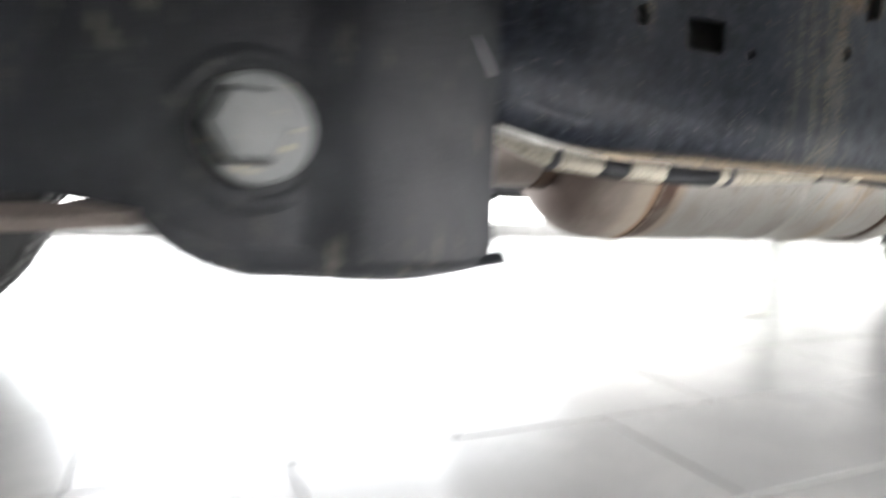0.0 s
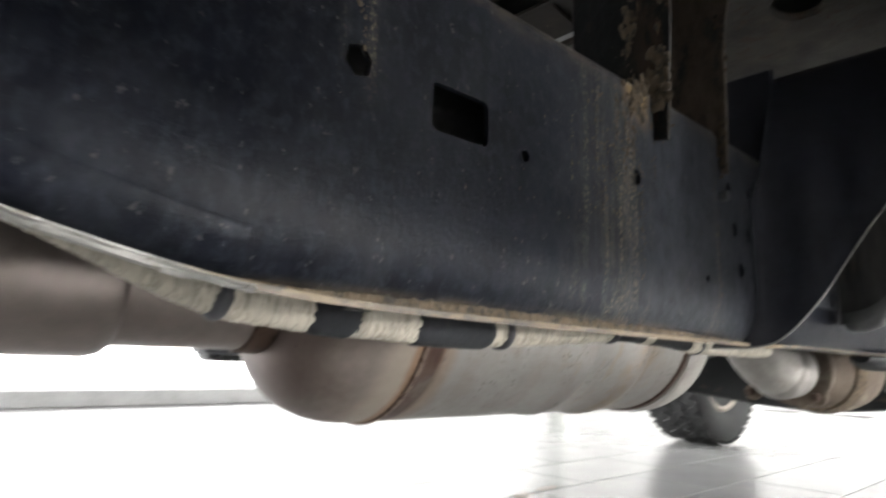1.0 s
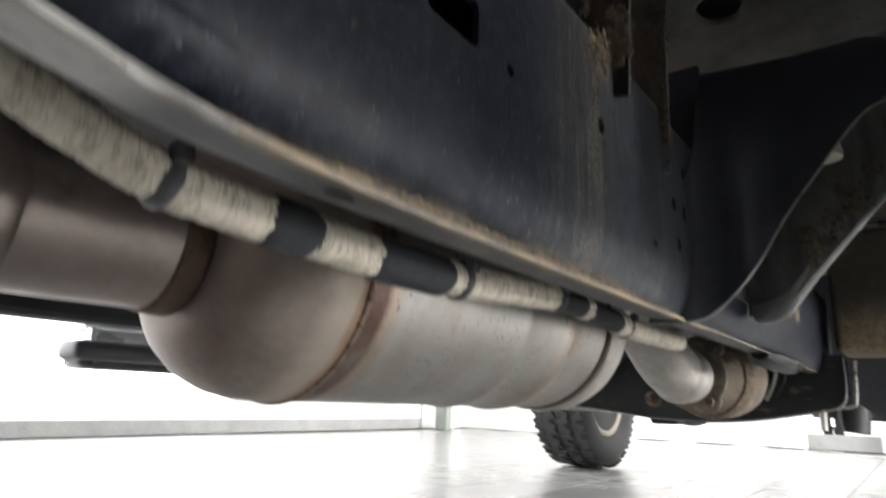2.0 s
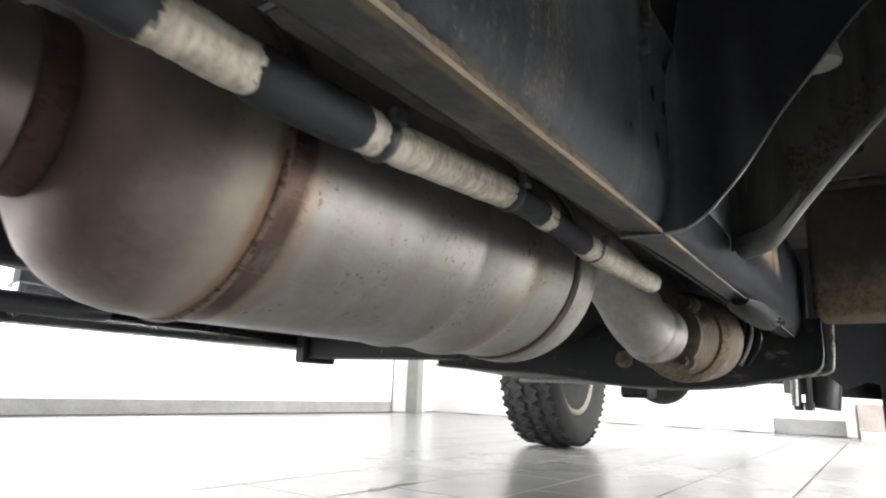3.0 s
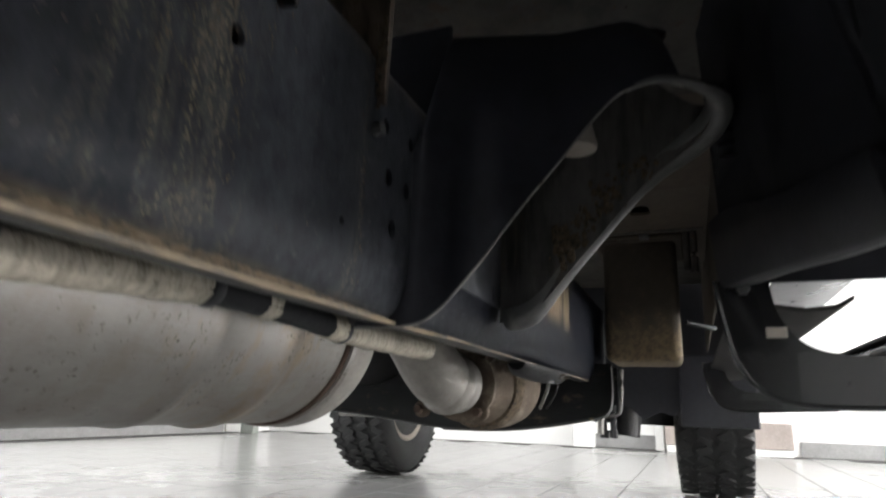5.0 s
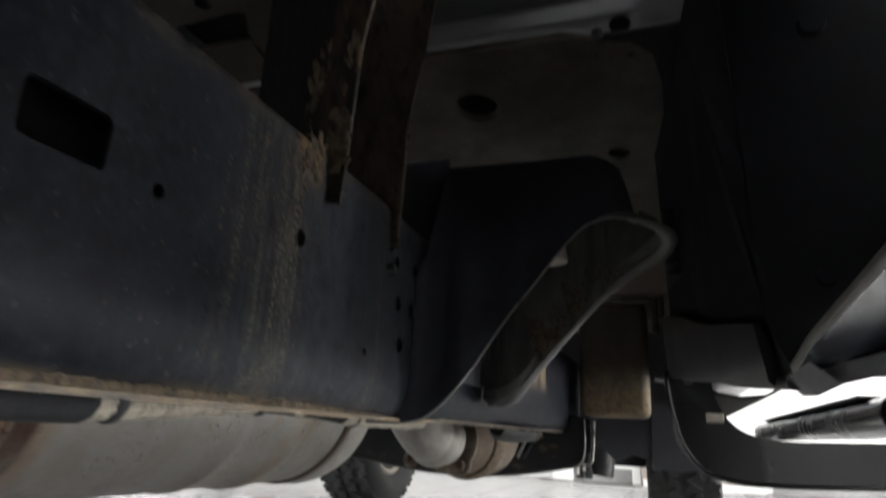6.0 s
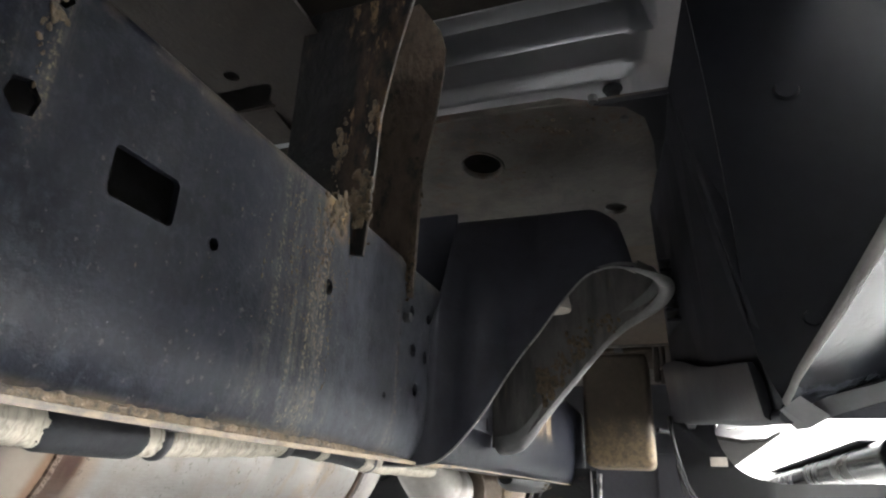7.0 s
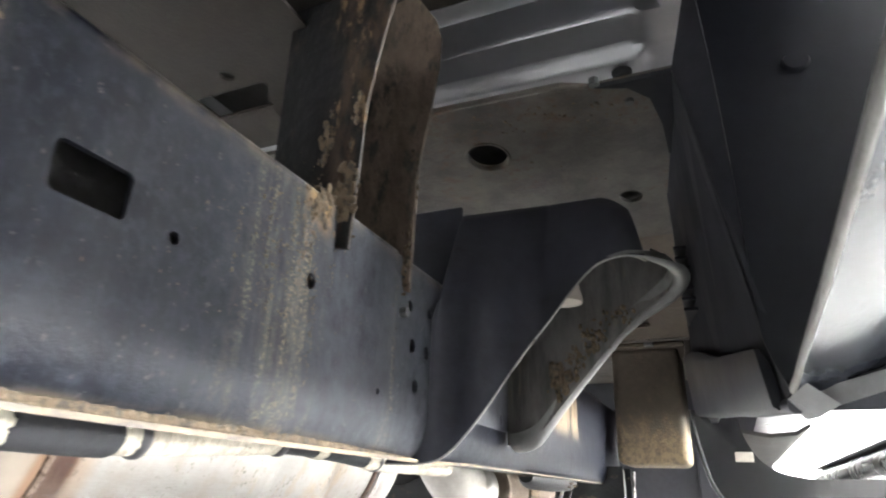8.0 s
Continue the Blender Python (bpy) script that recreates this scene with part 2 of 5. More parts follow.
crumb = streak_noise(t, 380, (1, 1, 0.8), 0.50, 0.58)
zones = math_node(t, "ADD", band(t, xyz[0], 0.560, 0.625, 0.660, 0.690), math_node(t, "MULTIPLY", band(t, xyz[0], 0.385, 0.398, 0.408, 0.422), band(t, xyz[2], 0.50, 0.56, 0.62, 0.63)))
zones = math_node(t, "ADD", zones, math_node(t, "MULTIPLY", band(t, xyz[0], 0.785, 0.797, 0.806, 0.818), 0.8))
zones = math_node(t, "MULTIPLY", zones, streak_noise(t, 75, (1, 1, 0.035), 0.44, 0.56, 3.0))
film = math_node(t, "MULTIPLY", zones, streak_noise(t, 160, (1, 1, 0.35), 0.42, 0.70, 9.0))
col = stain(t, col, (0.115, 0.112, 0.098), math_node(t, "MULTIPLY", film, 0.6))
col = stain(t, col, (0.20, 0.170, 0.112), math_node(t, "MULTIPLY", math_node(t, "MULTIPLY", runs, crumb), math_node(t, "MULTIPLY", zones, 0.9)))
patch = math_node(t, "MULTIPLY", band(t, xyz[0], 0.640, 0.656, 0.674, 0.688), band(t, xyz[2], 0.562, 0.594, 0.615, 0.62))
col = stain(t, col, (0.27, 0.175, 0.085), math_node(t, "MULTIPLY", patch, streak_noise(t, 75, (1, 1, 0.45), 0.40, 0.54)))
rim_dust = math_node(t, "MULTIPLY", band(t, xyz[2], 0.588, 0.602, 0.612, 0.613), streak_noise(t, 60, (0.5, 1, 1), 0.40, 0.65))
col = stain(t, col, (0.13, 0.108, 0.08), math_node(t, "MULTIPLY", rim_dust, 0.6))
seam = math_node(t, "MULTIPLY", math_node(t, "MULTIPLY", band(t, xyz[2], 0.400, 0.406, 0.4125, 0.4195), band(t, xyz[0], 0.34, 0.37, 0.62, 0.95)), streak_noise(t, 55, (0.4, 1, 1), 0.38, 0.62))
col = stain(t, col, (0.115, 0.092, 0.064), math_node(t, "MULTIPLY", seam, 0.7))
peel = math_node(t, "MULTIPLY", band(t, xyz[0], 1.40, 1.46, 1.60, 1.68), band(t, xyz[2], 0.475, 0.51, 0.58, 0.60))
col = stain(t, col, (0.20, 0.155, 0.105), math_node(t, "MULTIPLY", peel, streak_noise(t, 28, (1, 1, 0.25), 0.44, 0.52)))
t.links.new(col, p.inputs["Base Color"])

# body mount plates: brown smears that thicken towards their free edge
t, p, col = layered(RUST)
xyz = split_xyz(t)
smear = math_node(t, "MULTIPLY", band(t, xyz[1], 0.38, 0.40, 0.445, 0.485), streak_noise(t, 42, (1, 1, 0.4), 0.42, 0.58))
col = stain(t, col, (0.055, 0.034, 0.021), math_node(t, "MULTIPLY", smear, 0.85))
cake = math_node(t, "MULTIPLY", band(t, xyz[1], 0.38, 0.40, 0.462, 0.490), streak_noise(t, 60, (1, 1, 0.3), 0.59, 0.65))
col = stain(t, col, (0.16, 0.105, 0.058), cake)
t.links.new(col, p.inputs["Base Color"])

# canister: caked mud on its lower part, with a ragged upper limit
t, p, col = layered(BROWNBOX)
xyz = split_xyz(t)
ragged = math_node(t, "ADD", xyz[2], math_node(t, "MULTIPLY", streak_noise(t, 30, (1, 1, 1), 0.3, 0.7, 8.0), 0.10))
col = stain(t, col, (0.165, 0.122, 0.070), math_node(t, "MULTIPLY", band(t, ragged, 0.30, 0.32, 0.555, 0.63), streak_noise(t, 90, (1, 1, 1), 0.34, 0.56, 8.0)))
t.links.new(col, p.inputs["Base Color"])

# inside of the arm: dark upright runs over a dusty film
t, p, col = layered(ARMIN)
col = stain(t, col, (0.032, 0.031, 0.031), math_node(t, "MULTIPLY", streak_noise(t, 42, (1, 1, 0.12), 0.46, 0.62, 7.0), 0.75))
t.links.new(col, p.inputs["Base Color"])

# bracket paint: grey scuffs and dusty runs
t, p, col = layered(BRACKET)
col = stain(t, col, (0.013, 0.0138, 0.016), math_node(t, "MULTIPLY", streak_noise(t, 16, (1, 1, 0.5), 0.47, 0.62, 9.0), 0.8))
col = stain(t, col, (0.045, 0.042, 0.034), math_node(t, "MULTIPLY", math_node(t, "MULTIPLY", streak_noise(t, 110, (1, 1, 0.3), 0.56, 0.64, 6.0), streak_noise(t, 14, (1, 1, 1), 0.48, 0.58, 3.0)), 0.9))
t.links.new(col, p.inputs["Base Color"])

# frame paint: broad grime and thin runs
t, p, col = layered(FRAME)
col = stain(t, col, (0.017, 0.018, 0.021), math_node(t, "MULTIPLY", streak_noise(t, 11, (1, 1, 0.6), 0.46, 0.62, 9.0), 0.55))
col = stain(t, col, (0.0055, 0.006, 0.0075), math_node(t, "MULTIPLY", streak_noise(t, 17, (1, 1, 0.25), 0.50, 0.64, 8.0), 0.6))
col = stain(t, col, (0.13, 0.115, 0.085), math_node(t, "MULTIPLY", streak_noise(t, 60, (1, 1, 0.5), 0.66, 0.70, 6.0), 0.7))
t.links.new(col, p.inputs["Base Color"])

# cab floor: rust blotches and dark drips
t, p, col = layered(FLOORPAN)
col = stain(t, col, (0.024, 0.021, 0.019), math_node(t, "MULTIPLY", streak_noise(t, 11, (1, 1, 1), 0.44, 0.62, 9.0), 0.8))
col = stain(t, col, (0.075, 0.043, 0.026), math_node(t, "MULTIPLY", math_node(t, "MULTIPLY", streak_noise(t, 45, (1, 1, 1), 0.52, 0.60, 6.0), streak_noise(t, 7, (1, 1, 1), 0.50, 0.58, 3.0)), 0.8))
t.links.new(col, p.inputs["Base Color"])

# rail underside: bare where it sweeps up, with floor light painted in as paleness
t, p, col = layered(UNDERSIDE)
xyz = split_xyz(t)
col = stain(t, col, (0.20, 0.148, 0.088), math_node(t, "MULTIPLY", band(t, xyz[1], 0.4615, 0.4640, 0.4685, 0.4730), streak_noise(t, 60, (0.4, 1, 1), 0.36, 0.54, 9.0)))
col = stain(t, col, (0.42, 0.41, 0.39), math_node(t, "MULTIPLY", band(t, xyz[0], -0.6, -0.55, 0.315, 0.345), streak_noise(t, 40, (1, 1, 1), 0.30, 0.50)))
t.links.new(col, p.inputs["Base Color"])

# floor tiles: thin grey veins, scuffs and dry dirt
t, p, col = layered(TILE)
for scale, width, amount in ((2.3, 34, 0.25), (5.5, 40, 0.12)):
    off = math_node(t, "ABSOLUTE", math_node(t, "SUBTRACT", streak_noise(t, scale, (1, 1.6, 1), 0.0, 1.0, 5.0), 0.5))
    line = math_node(t, "MAXIMUM", math_node(t, "SUBTRACT", 1.0, math_node(t, "MULTIPLY", off, width)), 0.0)
    col = stain(t, col, (0.10, 0.098, 0.095), math_node(t, "MULTIPLY", math_node(t, "MULTIPLY", line, streak_noise(t, 1.7, (1, 1, 1), 0.45, 0.62, 3.0)), amount))
col = stain(t, col, (0.13, 0.105, 0.08), math_node(t, "MULTIPLY", math_node(t, "MULTIPLY", streak_noise(t, 38, (0.5, 1, 1), 0.60, 0.66), streak_noise(t, 3.1, (1, 1, 1), 0.56, 0.66, 3.0)), 0.35))
t.links.new(col, p.inputs["Base Color"])

# heat wrap: shade of crossways creases painted as thin dark lines
t, p, col = layered(WRAP)
for scale, stretch, width, amount in ((135, (1, 0.13, 0.13), 22, 0.55), (70, (1, 0.3, 0.3), 36, 0.45)):
    off = math_node(t, "ABSOLUTE", math_node(t, "SUBTRACT", streak_noise(t, scale, stretch, 0.0, 1.0, 3.0), 0.5))
    line = math_node(t, "MAXIMUM", math_node(t, "SUBTRACT", 1.0, math_node(t, "MULTIPLY", off, width)), 0.0)
    col = stain(t, col, (0.19, 0.155, 0.115), math_node(t, "MULTIPLY", line, amount))
t.links.new(col, p.inputs["Base Color"])

# muffler steel: brown dome, straw and purple tints beside the weld, drip marks
MUFSTEEL = material("muffler_steel", (0.305, 0.292, 0.278), 0.42, 0.75, spots=(0.24, 0.195, 0.155), spot_scale=10, spot_size=0.6, soft_spots=0.25, grain=0.10, grain_scale=90, stretch=(0.5, 1.6, 1.6), bump=0.05, rough_var=0.1)
t, p, col = layered(MUFSTEEL)
xyz = split_xyz(t)
wob = math_node(t, "ADD", xyz[0], math_node(t, "MULTIPLY", math_node(t, "SUBTRACT", streak_noise(t, 9, (1, 1, 1), 0.0, 1.0), 0.5), 0.018))
col = stain(t, col, (0.175, 0.135, 0.118), math_node(t, "MULTIPLY", band(t, wob, 0.3, 0.4, 0.60, 0.635), 0.85))
col = stain(t, col, (0.080, 0.046, 0.037), math_node(t, "MULTIPLY", math_node(t, "MULTIPLY", band(t, wob, 0.622, 0.633, 0.658, 0.670), math_node(t, "ADD", streak_noise(t, 24, (2.5, 0.8, 0.8), 0.35, 0.65), 0.75)), 0.85))
col = stain(t, col, (0.27, 0.165, 0.085), math_node(t, "MULTIPLY", band(t, wob, 0.658, 0.667, 0.670, 0.690), 0.42))
col = stain(t, col, (0.36, 0.24, 0.13), math_node(t, "MULTIPLY", math_node(t, "MULTIPLY", band(t, wob, 0.99, 1.01, 1.03, 1.05), streak_noise(t, 12, (1, 1, 1), 0.4, 0.6)), 0.5))
col = stain(t, col, (0.200, 0.160, 0.128), math_node(t, "MULTIPLY", streak_noise(t, 20, (1, 0.6, 0.6), 0.47, 0.62, 9.0), 0.35))
col = stain(t, col, (0.30, 0.215, 0.12), math_node(t, "MULTIPLY", math_node(t, "MULTIPLY", streak_noise(t, 55, (1, 0.35, 0.35), 0.54, 0.62, 6.0), band(t, wob, 0.80, 0.92, 1.05, 1.15)), 0.32))
col = stain(t, col, (0.40, 0.39, 0.375), math_node(t, "MULTIPLY", streak_noise(t, 260, (0.09, 1, 1), 0.58, 0.70, 4.0), 0.16))
drips = math_node(t, "MULTIPLY", math_node(t, "MULTIPLY", streak_noise(t, 230, (1, 0.6, 0.6), 0.60, 0.65, 3.0), streak_noise(t, 16, (1, 1, 1), 0.50, 0.59)), 0.9)
col = stain(t, col, (0.070, 0.058, 0.050), drips)
t.links.new(col, p.inputs["Base Color"])
DOME = material("heat_browned_dome", (0.225, 0.188, 0.165), 0.55, 0.6, spots=(0.12, 0.085, 0.07), spot_scale=12, spot_size=0.5, soft_spots=0.3, grain=0.2, grain_scale=80, bump=0.06)
t, p, col = layered(DOME)
xyz = split_xyz(t)
wob = math_node(t, "ADD", xyz[0], math_node(t, "MULTIPLY", math_node(t, "SUBTRACT", streak_noise(t, 9, (1, 1, 1), 0.0, 1.0), 0.5), 0.016))
col = stain(t, col, (0.125, 0.088, 0.078), math_node(t, "MULTIPLY", band(t, wob, 0.40, 0.45, 0.53, 0.565), 0.7))
col = stain(t, col, (0.34, 0.30, 0.245), math_node(t, "MULTIPLY", band(t, wob, 0.585, 0.608, 0.620, 0.630), 0.55))
col = stain(t, col, (0.22, 0.115, 0.055), math_node(t, "MULTIPLY", band(t, wob, 0.622, 0.630, 0.640, 0.65), 0.7))
col = stain(t, col, (0.075, 0.052, 0.043), math_node(t, "MULTIPLY", math_node(t, "MULTIPLY", streak_noise(t, 200, (1, 1, 1), 0.65, 0.69, 3.0), streak_noise(t, 15, (1, 1, 1), 0.52, 0.60)), 0.8))
t.links.new(col, p.inputs["Base Color"])
WELDBEAD = material("muffler_weld_bead", (0.17, 0.125, 0.095), 0.5, 0.6, spots=(0.06, 0.035, 0.025), spot_scale=120, spot_size=0.5, bump=0.8, bump_scale=260)
GLASS = bpy.data.materials.new("window_glass")
GLASS.use_nodes = True
gp = GLASS.node_tree.nodes["Principled BSDF"]
gp.inputs["Transmission Weight"].default_value, gp.inputs["Roughness"].default_value, gp.inputs["IOR"].default_value = 1.0, 0.0, 1.1

# ---------------------------------------------------------------- mesh helpers


def part(name, bm, mat, parent=None, label="", smooth=None):
    """Links a bmesh as one mesh object, under a thing or a part."""
    me = bpy.data.meshes.new(name)
    bmesh.ops.recalc_face_normals(bm, faces=bm.faces[:])
    bm.to_mesh(me)
    bm.free()
    me.materials.append(mat)
    if smooth is not None:
        me.polygons.foreach_set("use_smooth", [True] * len(me.polygons))
        me.set_sharp_from_angle(angle=radians(smooth))
    ob = new(name, me)
    if parent:
        ob.parent = parent
    if label:
        ob["label"] = label
    return ob


def thing(name, label, category, group="", at=(0, 0, 0), kind=""):
    ob = new(name)
    ob.location = at
    ob.empty_display_size = 0.05
    return tagged(ob, label, category, group, kind)


def box_bm(lo, hi, bevel=0.0, seg=2):
    bm = bmesh.new()
    bmesh.ops.create_cube(bm, size=1.0)
    for v in bm.verts:
        v.co = Vector([(lo[i] + hi[i]) / 2 + v.co[i] * (hi[i] - lo[i]) for i in range(3)])
    if bevel:
        bmesh.ops.bevel(bm, geom=bm.edges[:], offset=bevel, segments=seg, affect="EDGES", profile=0.5)
    return bm


def loft_bm(rings, closed=True, caps=True):
    """Skin over rings of points; closed: the rings are closed loops."""
    bm = bmesh.new()
    rows = [[bm.verts.new(p) for p in r] for r in rings]
    k = len(rows[0])
    for a, b in zip(rows, rows[1:]):
        for i in range(k if closed else k - 1):
            bm.faces.new((a[i], a[(i + 1) % k], b[(i + 1) % k], b[i]))
    if caps and closed:
        bm.faces.new(rows[0])
        bm.faces.new(rows[-1])
    return bm


def smooth_path(points, n=8):
    """Catmull-Rom through the points."""
    p = [Vector(q) for q in points]
    p = [2 * p[0] - p[1]] + p + [2 * p[-1] - p[-2]]
    out = []
    for i in range(1, len(p) - 2):
        for j in range(n):
            t = j / n
            out.append(0.5 * (2 * p[i] + (p[i + 1] - p[i - 1]) * t + (2 * p[i - 1] - 5 * p[i] + 4 * p[i + 1] - p[i + 2]) * t * t
                              + (3 * p[i] - p[i - 1] - 3 * p[i + 1] + p[i + 2]) * t ** 3))
    out.append(p[-2])
    return out


def tube_bm(path, radius, seg=20, wobble=0.0, flat=1.0):
    """A round tube along a path; radius: a number or one for each point."""
    path = [Vector(p) for p in path]
    rings = []
    up = Vector((0, 0, 1))
    for i, p in enumerate(path):
        d = (path[min(i + 1, len(path) - 1)] - path[max(i - 1, 0)]).normalized()
        side = d.cross(up)
        if side.length < 0.05:
            side = Vector((0, 1, 0))
        side.normalize()
        top = side.cross(d).normalized()
        r = radius[i] if isinstance(radius, (list, tuple)) else radius
        ring = []
        for k in range(seg):
            a = 2 * math.pi * k / seg
            rr = r * (1 + wobble * (noise.noise((p + Vector((k * 0.7, 0, 0))) * 60)))
            ring.append(p + side * (math.cos(a) * rr) + top * (math.sin(a) * rr * flat))
        rings.append(ring)
    return loft_bm(rings)


def lathe_bm(profile, centre, axis, seg=48):
    """Revolves (along, radius) pairs round an axis."""
    axis = Vector(axis).normalized()
    side = axis.cross(Vector((0, 0, 1)))
    if side.length < 0.05:
        side = Vector((0, 1, 0))
    side.normalize()
    top = side.cross(axis)
    c = Vector(centre)
    return loft_bm([[c + axis * s + side * (math.cos(2 * math.pi * k / seg) * r) + top * (math.sin(2 * math.pi * k / seg) * r)
                     for k in range(seg)] for s, r in profile])


def plate_bm(outline, normal_axis, at, thick, holes=(), bevel=0.0):
    """A flat plate from an outline in the two other axes, with holes through it; it is thick towards plus."""
    bm = bmesh.new()

    def lay(a, b):
        return {"x": (at, a, b), "y": (a, at, b), "z": (a, b, at)}[normal_axis]

    edges = []
    for loop in (outline, *holes):
        vs = [bm.verts.new(lay(*q)) for q in loop]
        edges += [bm.edges.new((vs[i], vs[(i + 1) % len(vs)])) for i in range(len(vs))]
    if holes:
        bmesh.ops.triangle_fill(bm, edges=edges, use_beauty=True, use_dissolve=False)
    else:
        bm.faces.new(bm.verts[:])
    r = bmesh.ops.extrude_face_region(bm, geom=bm.faces[:])
    d = Vector({"x": (thick, 0, 0), "y": (0, thick, 0), "z": (0, 0, thick)}[normal_axis])
    bmesh.ops.translate(bm, verts=[g for g in r["geom"] if isinstance(g, bmesh.types.BMVert)], vec=d)
    return bm


def circle(cx, cy, r, n=14, ry=None, spin=0.0):
    return [(cx + r * math.cos(2 * math.pi * k / n + spin), cy + (ry or r) * math.sin(2 * math.pi * k / n + spin)) for k in range(n)]


def rounded(x0, y0, x1, y1, r, n=4):
    out = []
    for cx, cy, a0 in ((x1 - r, y1 - r, 0), (x0 + r, y1 - r, 90), (x0 + r, y0 + r, 180), (x1 - r, y0 + r, 270)):
        out += [(cx + r * math.cos(radians(a0 + 90 * k / n)), cy + r * math.sin(radians(a0 + 90 * k / n))) for k in range(n + 1)]
    return out

# ---------------------------------------------------------------- the room
ROOM_X0, ROOM_X1, ROOM_Y0, ROOM_Y1, ROOM_H = -7.0, 6.9, -6.0, 5.0, 3.4
floor = tagged(part("floor", box_bm((ROOM_X0 - 0.3, ROOM_Y0 - 0.3, -0.2), (ROOM_X1 + 0.3, ROOM_Y1 + 0.3, -0.004)), GROUT),
               "light grey glossy tiled showroom floor in brick bond", "floor", kind="structure")
ceiling = tagged(part("ceiling", box_bm((ROOM_X0 - 0.3, ROOM_Y0 - 0.3, ROOM_H), (ROOM_X1 + 0.3, ROOM_Y1 + 0.3, ROOM_H + 0.2)), WALL),
                 "plain white showroom ceiling", "ceiling", kind="structure")


def wall(name, lo, hi, axis, openings=()):
    """A wall with openings (along0, along1, z0, z1); axis: the direction along it."""
    i = 0 if axis == "x" else 1
    rim = [(lo[i], lo[2]), (hi[i], lo[2]), (hi[i], hi[2]), (lo[i], hi[2])]
    holes = [[(a, c), (b, c), (b, d), (a, d)] for a, b, c, d in openings]
    k = 1 - i
    bm = plate_bm(rim, "y" if axis == "x" else "x", lo[k], hi[k] - lo[k], holes)
    return tagged(part(name, bm, WALL), "plain white painted showroom wall", "wall", kind="structure")


FAR_WINDOW = (-5.6, 3.6, 0.112, 3.0)
# The near window is unseen; its span is chosen so light comes from ahead.
NEAR_WINDOW = (1.75, 6.65, 0.1, 3.0)
wall("wall_far", (ROOM_X0, ROOM_Y1, 0), (ROOM_X1, ROOM_Y1 + 0.2, ROOM_H), "x", [FAR_WINDOW])
wall("wall_near", (ROOM_X0, ROOM_Y0 - 0.2, 0), (ROOM_X1, ROOM_Y0, ROOM_H), "x", [NEAR_WINDOW])
# Unseen walls, added to hold near-side light off the bracket and rail.
wall("wall_light_block", (ROOM_X0, -1.0, 0), (0.62, -0.88, ROOM_H), "x")
wall("wall_light_block_return", (0.50, ROOM_Y0, 0), (0.62, -1.0, ROOM_H), "y")
wall("wall_end", (ROOM_X1, ROOM_Y0 - 0.2, 0), (ROOM_X1 + 0.2, ROOM_Y1 + 0.2, ROOM_H), "y")
wall("wall_front", (ROOM_X0 - 0.2, ROOM_Y0 - 0.2, 0), (ROOM_X0, ROOM_Y1 + 0.2, ROOM_H), "y")


def window(name, y, span, inward, panes):
    x0, x1, z0, z1 = span
    w = thing(name, "tall white framed showroom window with clear panes", "window", at=(x0, y, z0), kind="structure")
    step = (x1 - x0) / panes
    for i in range(panes + 1):
        xx = i * step
        part("mullion", box_bm((max(0, xx - 0.015), -0.03, 0.025), (min(x1 - x0, xx + 0.015), 0.03, z1 - z0 - 0.025), 0.003, 1), WHITE, w)
    for zz in (0, z1 - z0 - 0.025):
        part("window_frame", box_bm((0, -0.03, zz), (x1 - x0, 0.03, zz + 0.025), 0.003, 1), WHITE, w)
    for i in range(panes):
        p = part("pane", box_bm((i * step + 0.015, -0.004, 0.025), ((i + 1) * step - 0.015, 0.004, z1 - z0 - 0.025)), GLASS, w)
        p.visible_shadow = False
    return w


window("window_1", ROOM_Y1 + 0.06, FAR_WINDOW, -1, 3)
window("window_2", ROOM_Y0 - 0.06, NEAR_WINDOW, 1, 4)

for name, lo, hi in (("baseboard_far", (ROOM_X0, ROOM_Y1 - 0.015, 0), (6.09, ROOM_Y1 - 0.001, 0.11)),
                     ("baseboard_end", (ROOM_X1 - 0.015, 0.60, 0), (ROOM_X1 - 0.001, 1.16, 0.13)),
                     ("baseboard_end_2", (ROOM_X1 - 0.015, -5.9, 0), (ROOM_X1 - 0.001, -0.60, 0.13))):
    tagged(part(name, box_bm(lo, hi, 0.003, 1), SKIRT), "grey skirting board along a white wall", "baseboard", kind="structure")
pillar = tagged(part("pillar", box_bm((6.10, 4.785, 0), (6.50, 4.98, ROOM_H), 0.01, 1), WHITE), "white corner pillar in the showroom", "pillar", kind="structure")
tagged(part("trim_corner", box_bm((6.10, 4.62, 0), (6.20, 4.78, ROOM_H), 0.004, 1), material("grey_green_paint", (0.2, 0.22, 0.2), 0.5)), "grey green strip beside the white pillar", "trim", kind="structure")
tagged(part("trim_door", box_bm((6.78, 1.16, 0), (6.89, 1.36, 2.4), 0.006, 1), WHITE), "white door post on the end wall", "door post", kind="structure")
tagged(part("trim_door_2", box_bm((6.80, 0.52, 0), (6.89, 0.60, 2.4), 0.006, 1), WHITE), "narrow white door post on the end wall", "door post", kind="structure")
cabinet = thing("low_cabinet", "low taupe panel with a pale plinth against the white wall", "cabinet", at=(6.70, -0.53, 0))
part("panel", box_bm((0, 0, 0.06), (0.18, 1.04, 0.28), 0.006, 1), material("taupe_panel", (0.3, 0.26, 0.24), 0.6), cabinet)
part("plinth", box_bm((0.01, 0.01, 0), (0.18, 1.03, 0.058), 0.003, 1), WHITE, cabinet)

# ---------------------------------------------------------------- chassis rails
RAIL_Y, RAIL_TOP, RAIL_BOT, RAIL_W = 0.453, 0.608, 0.408, 0.049


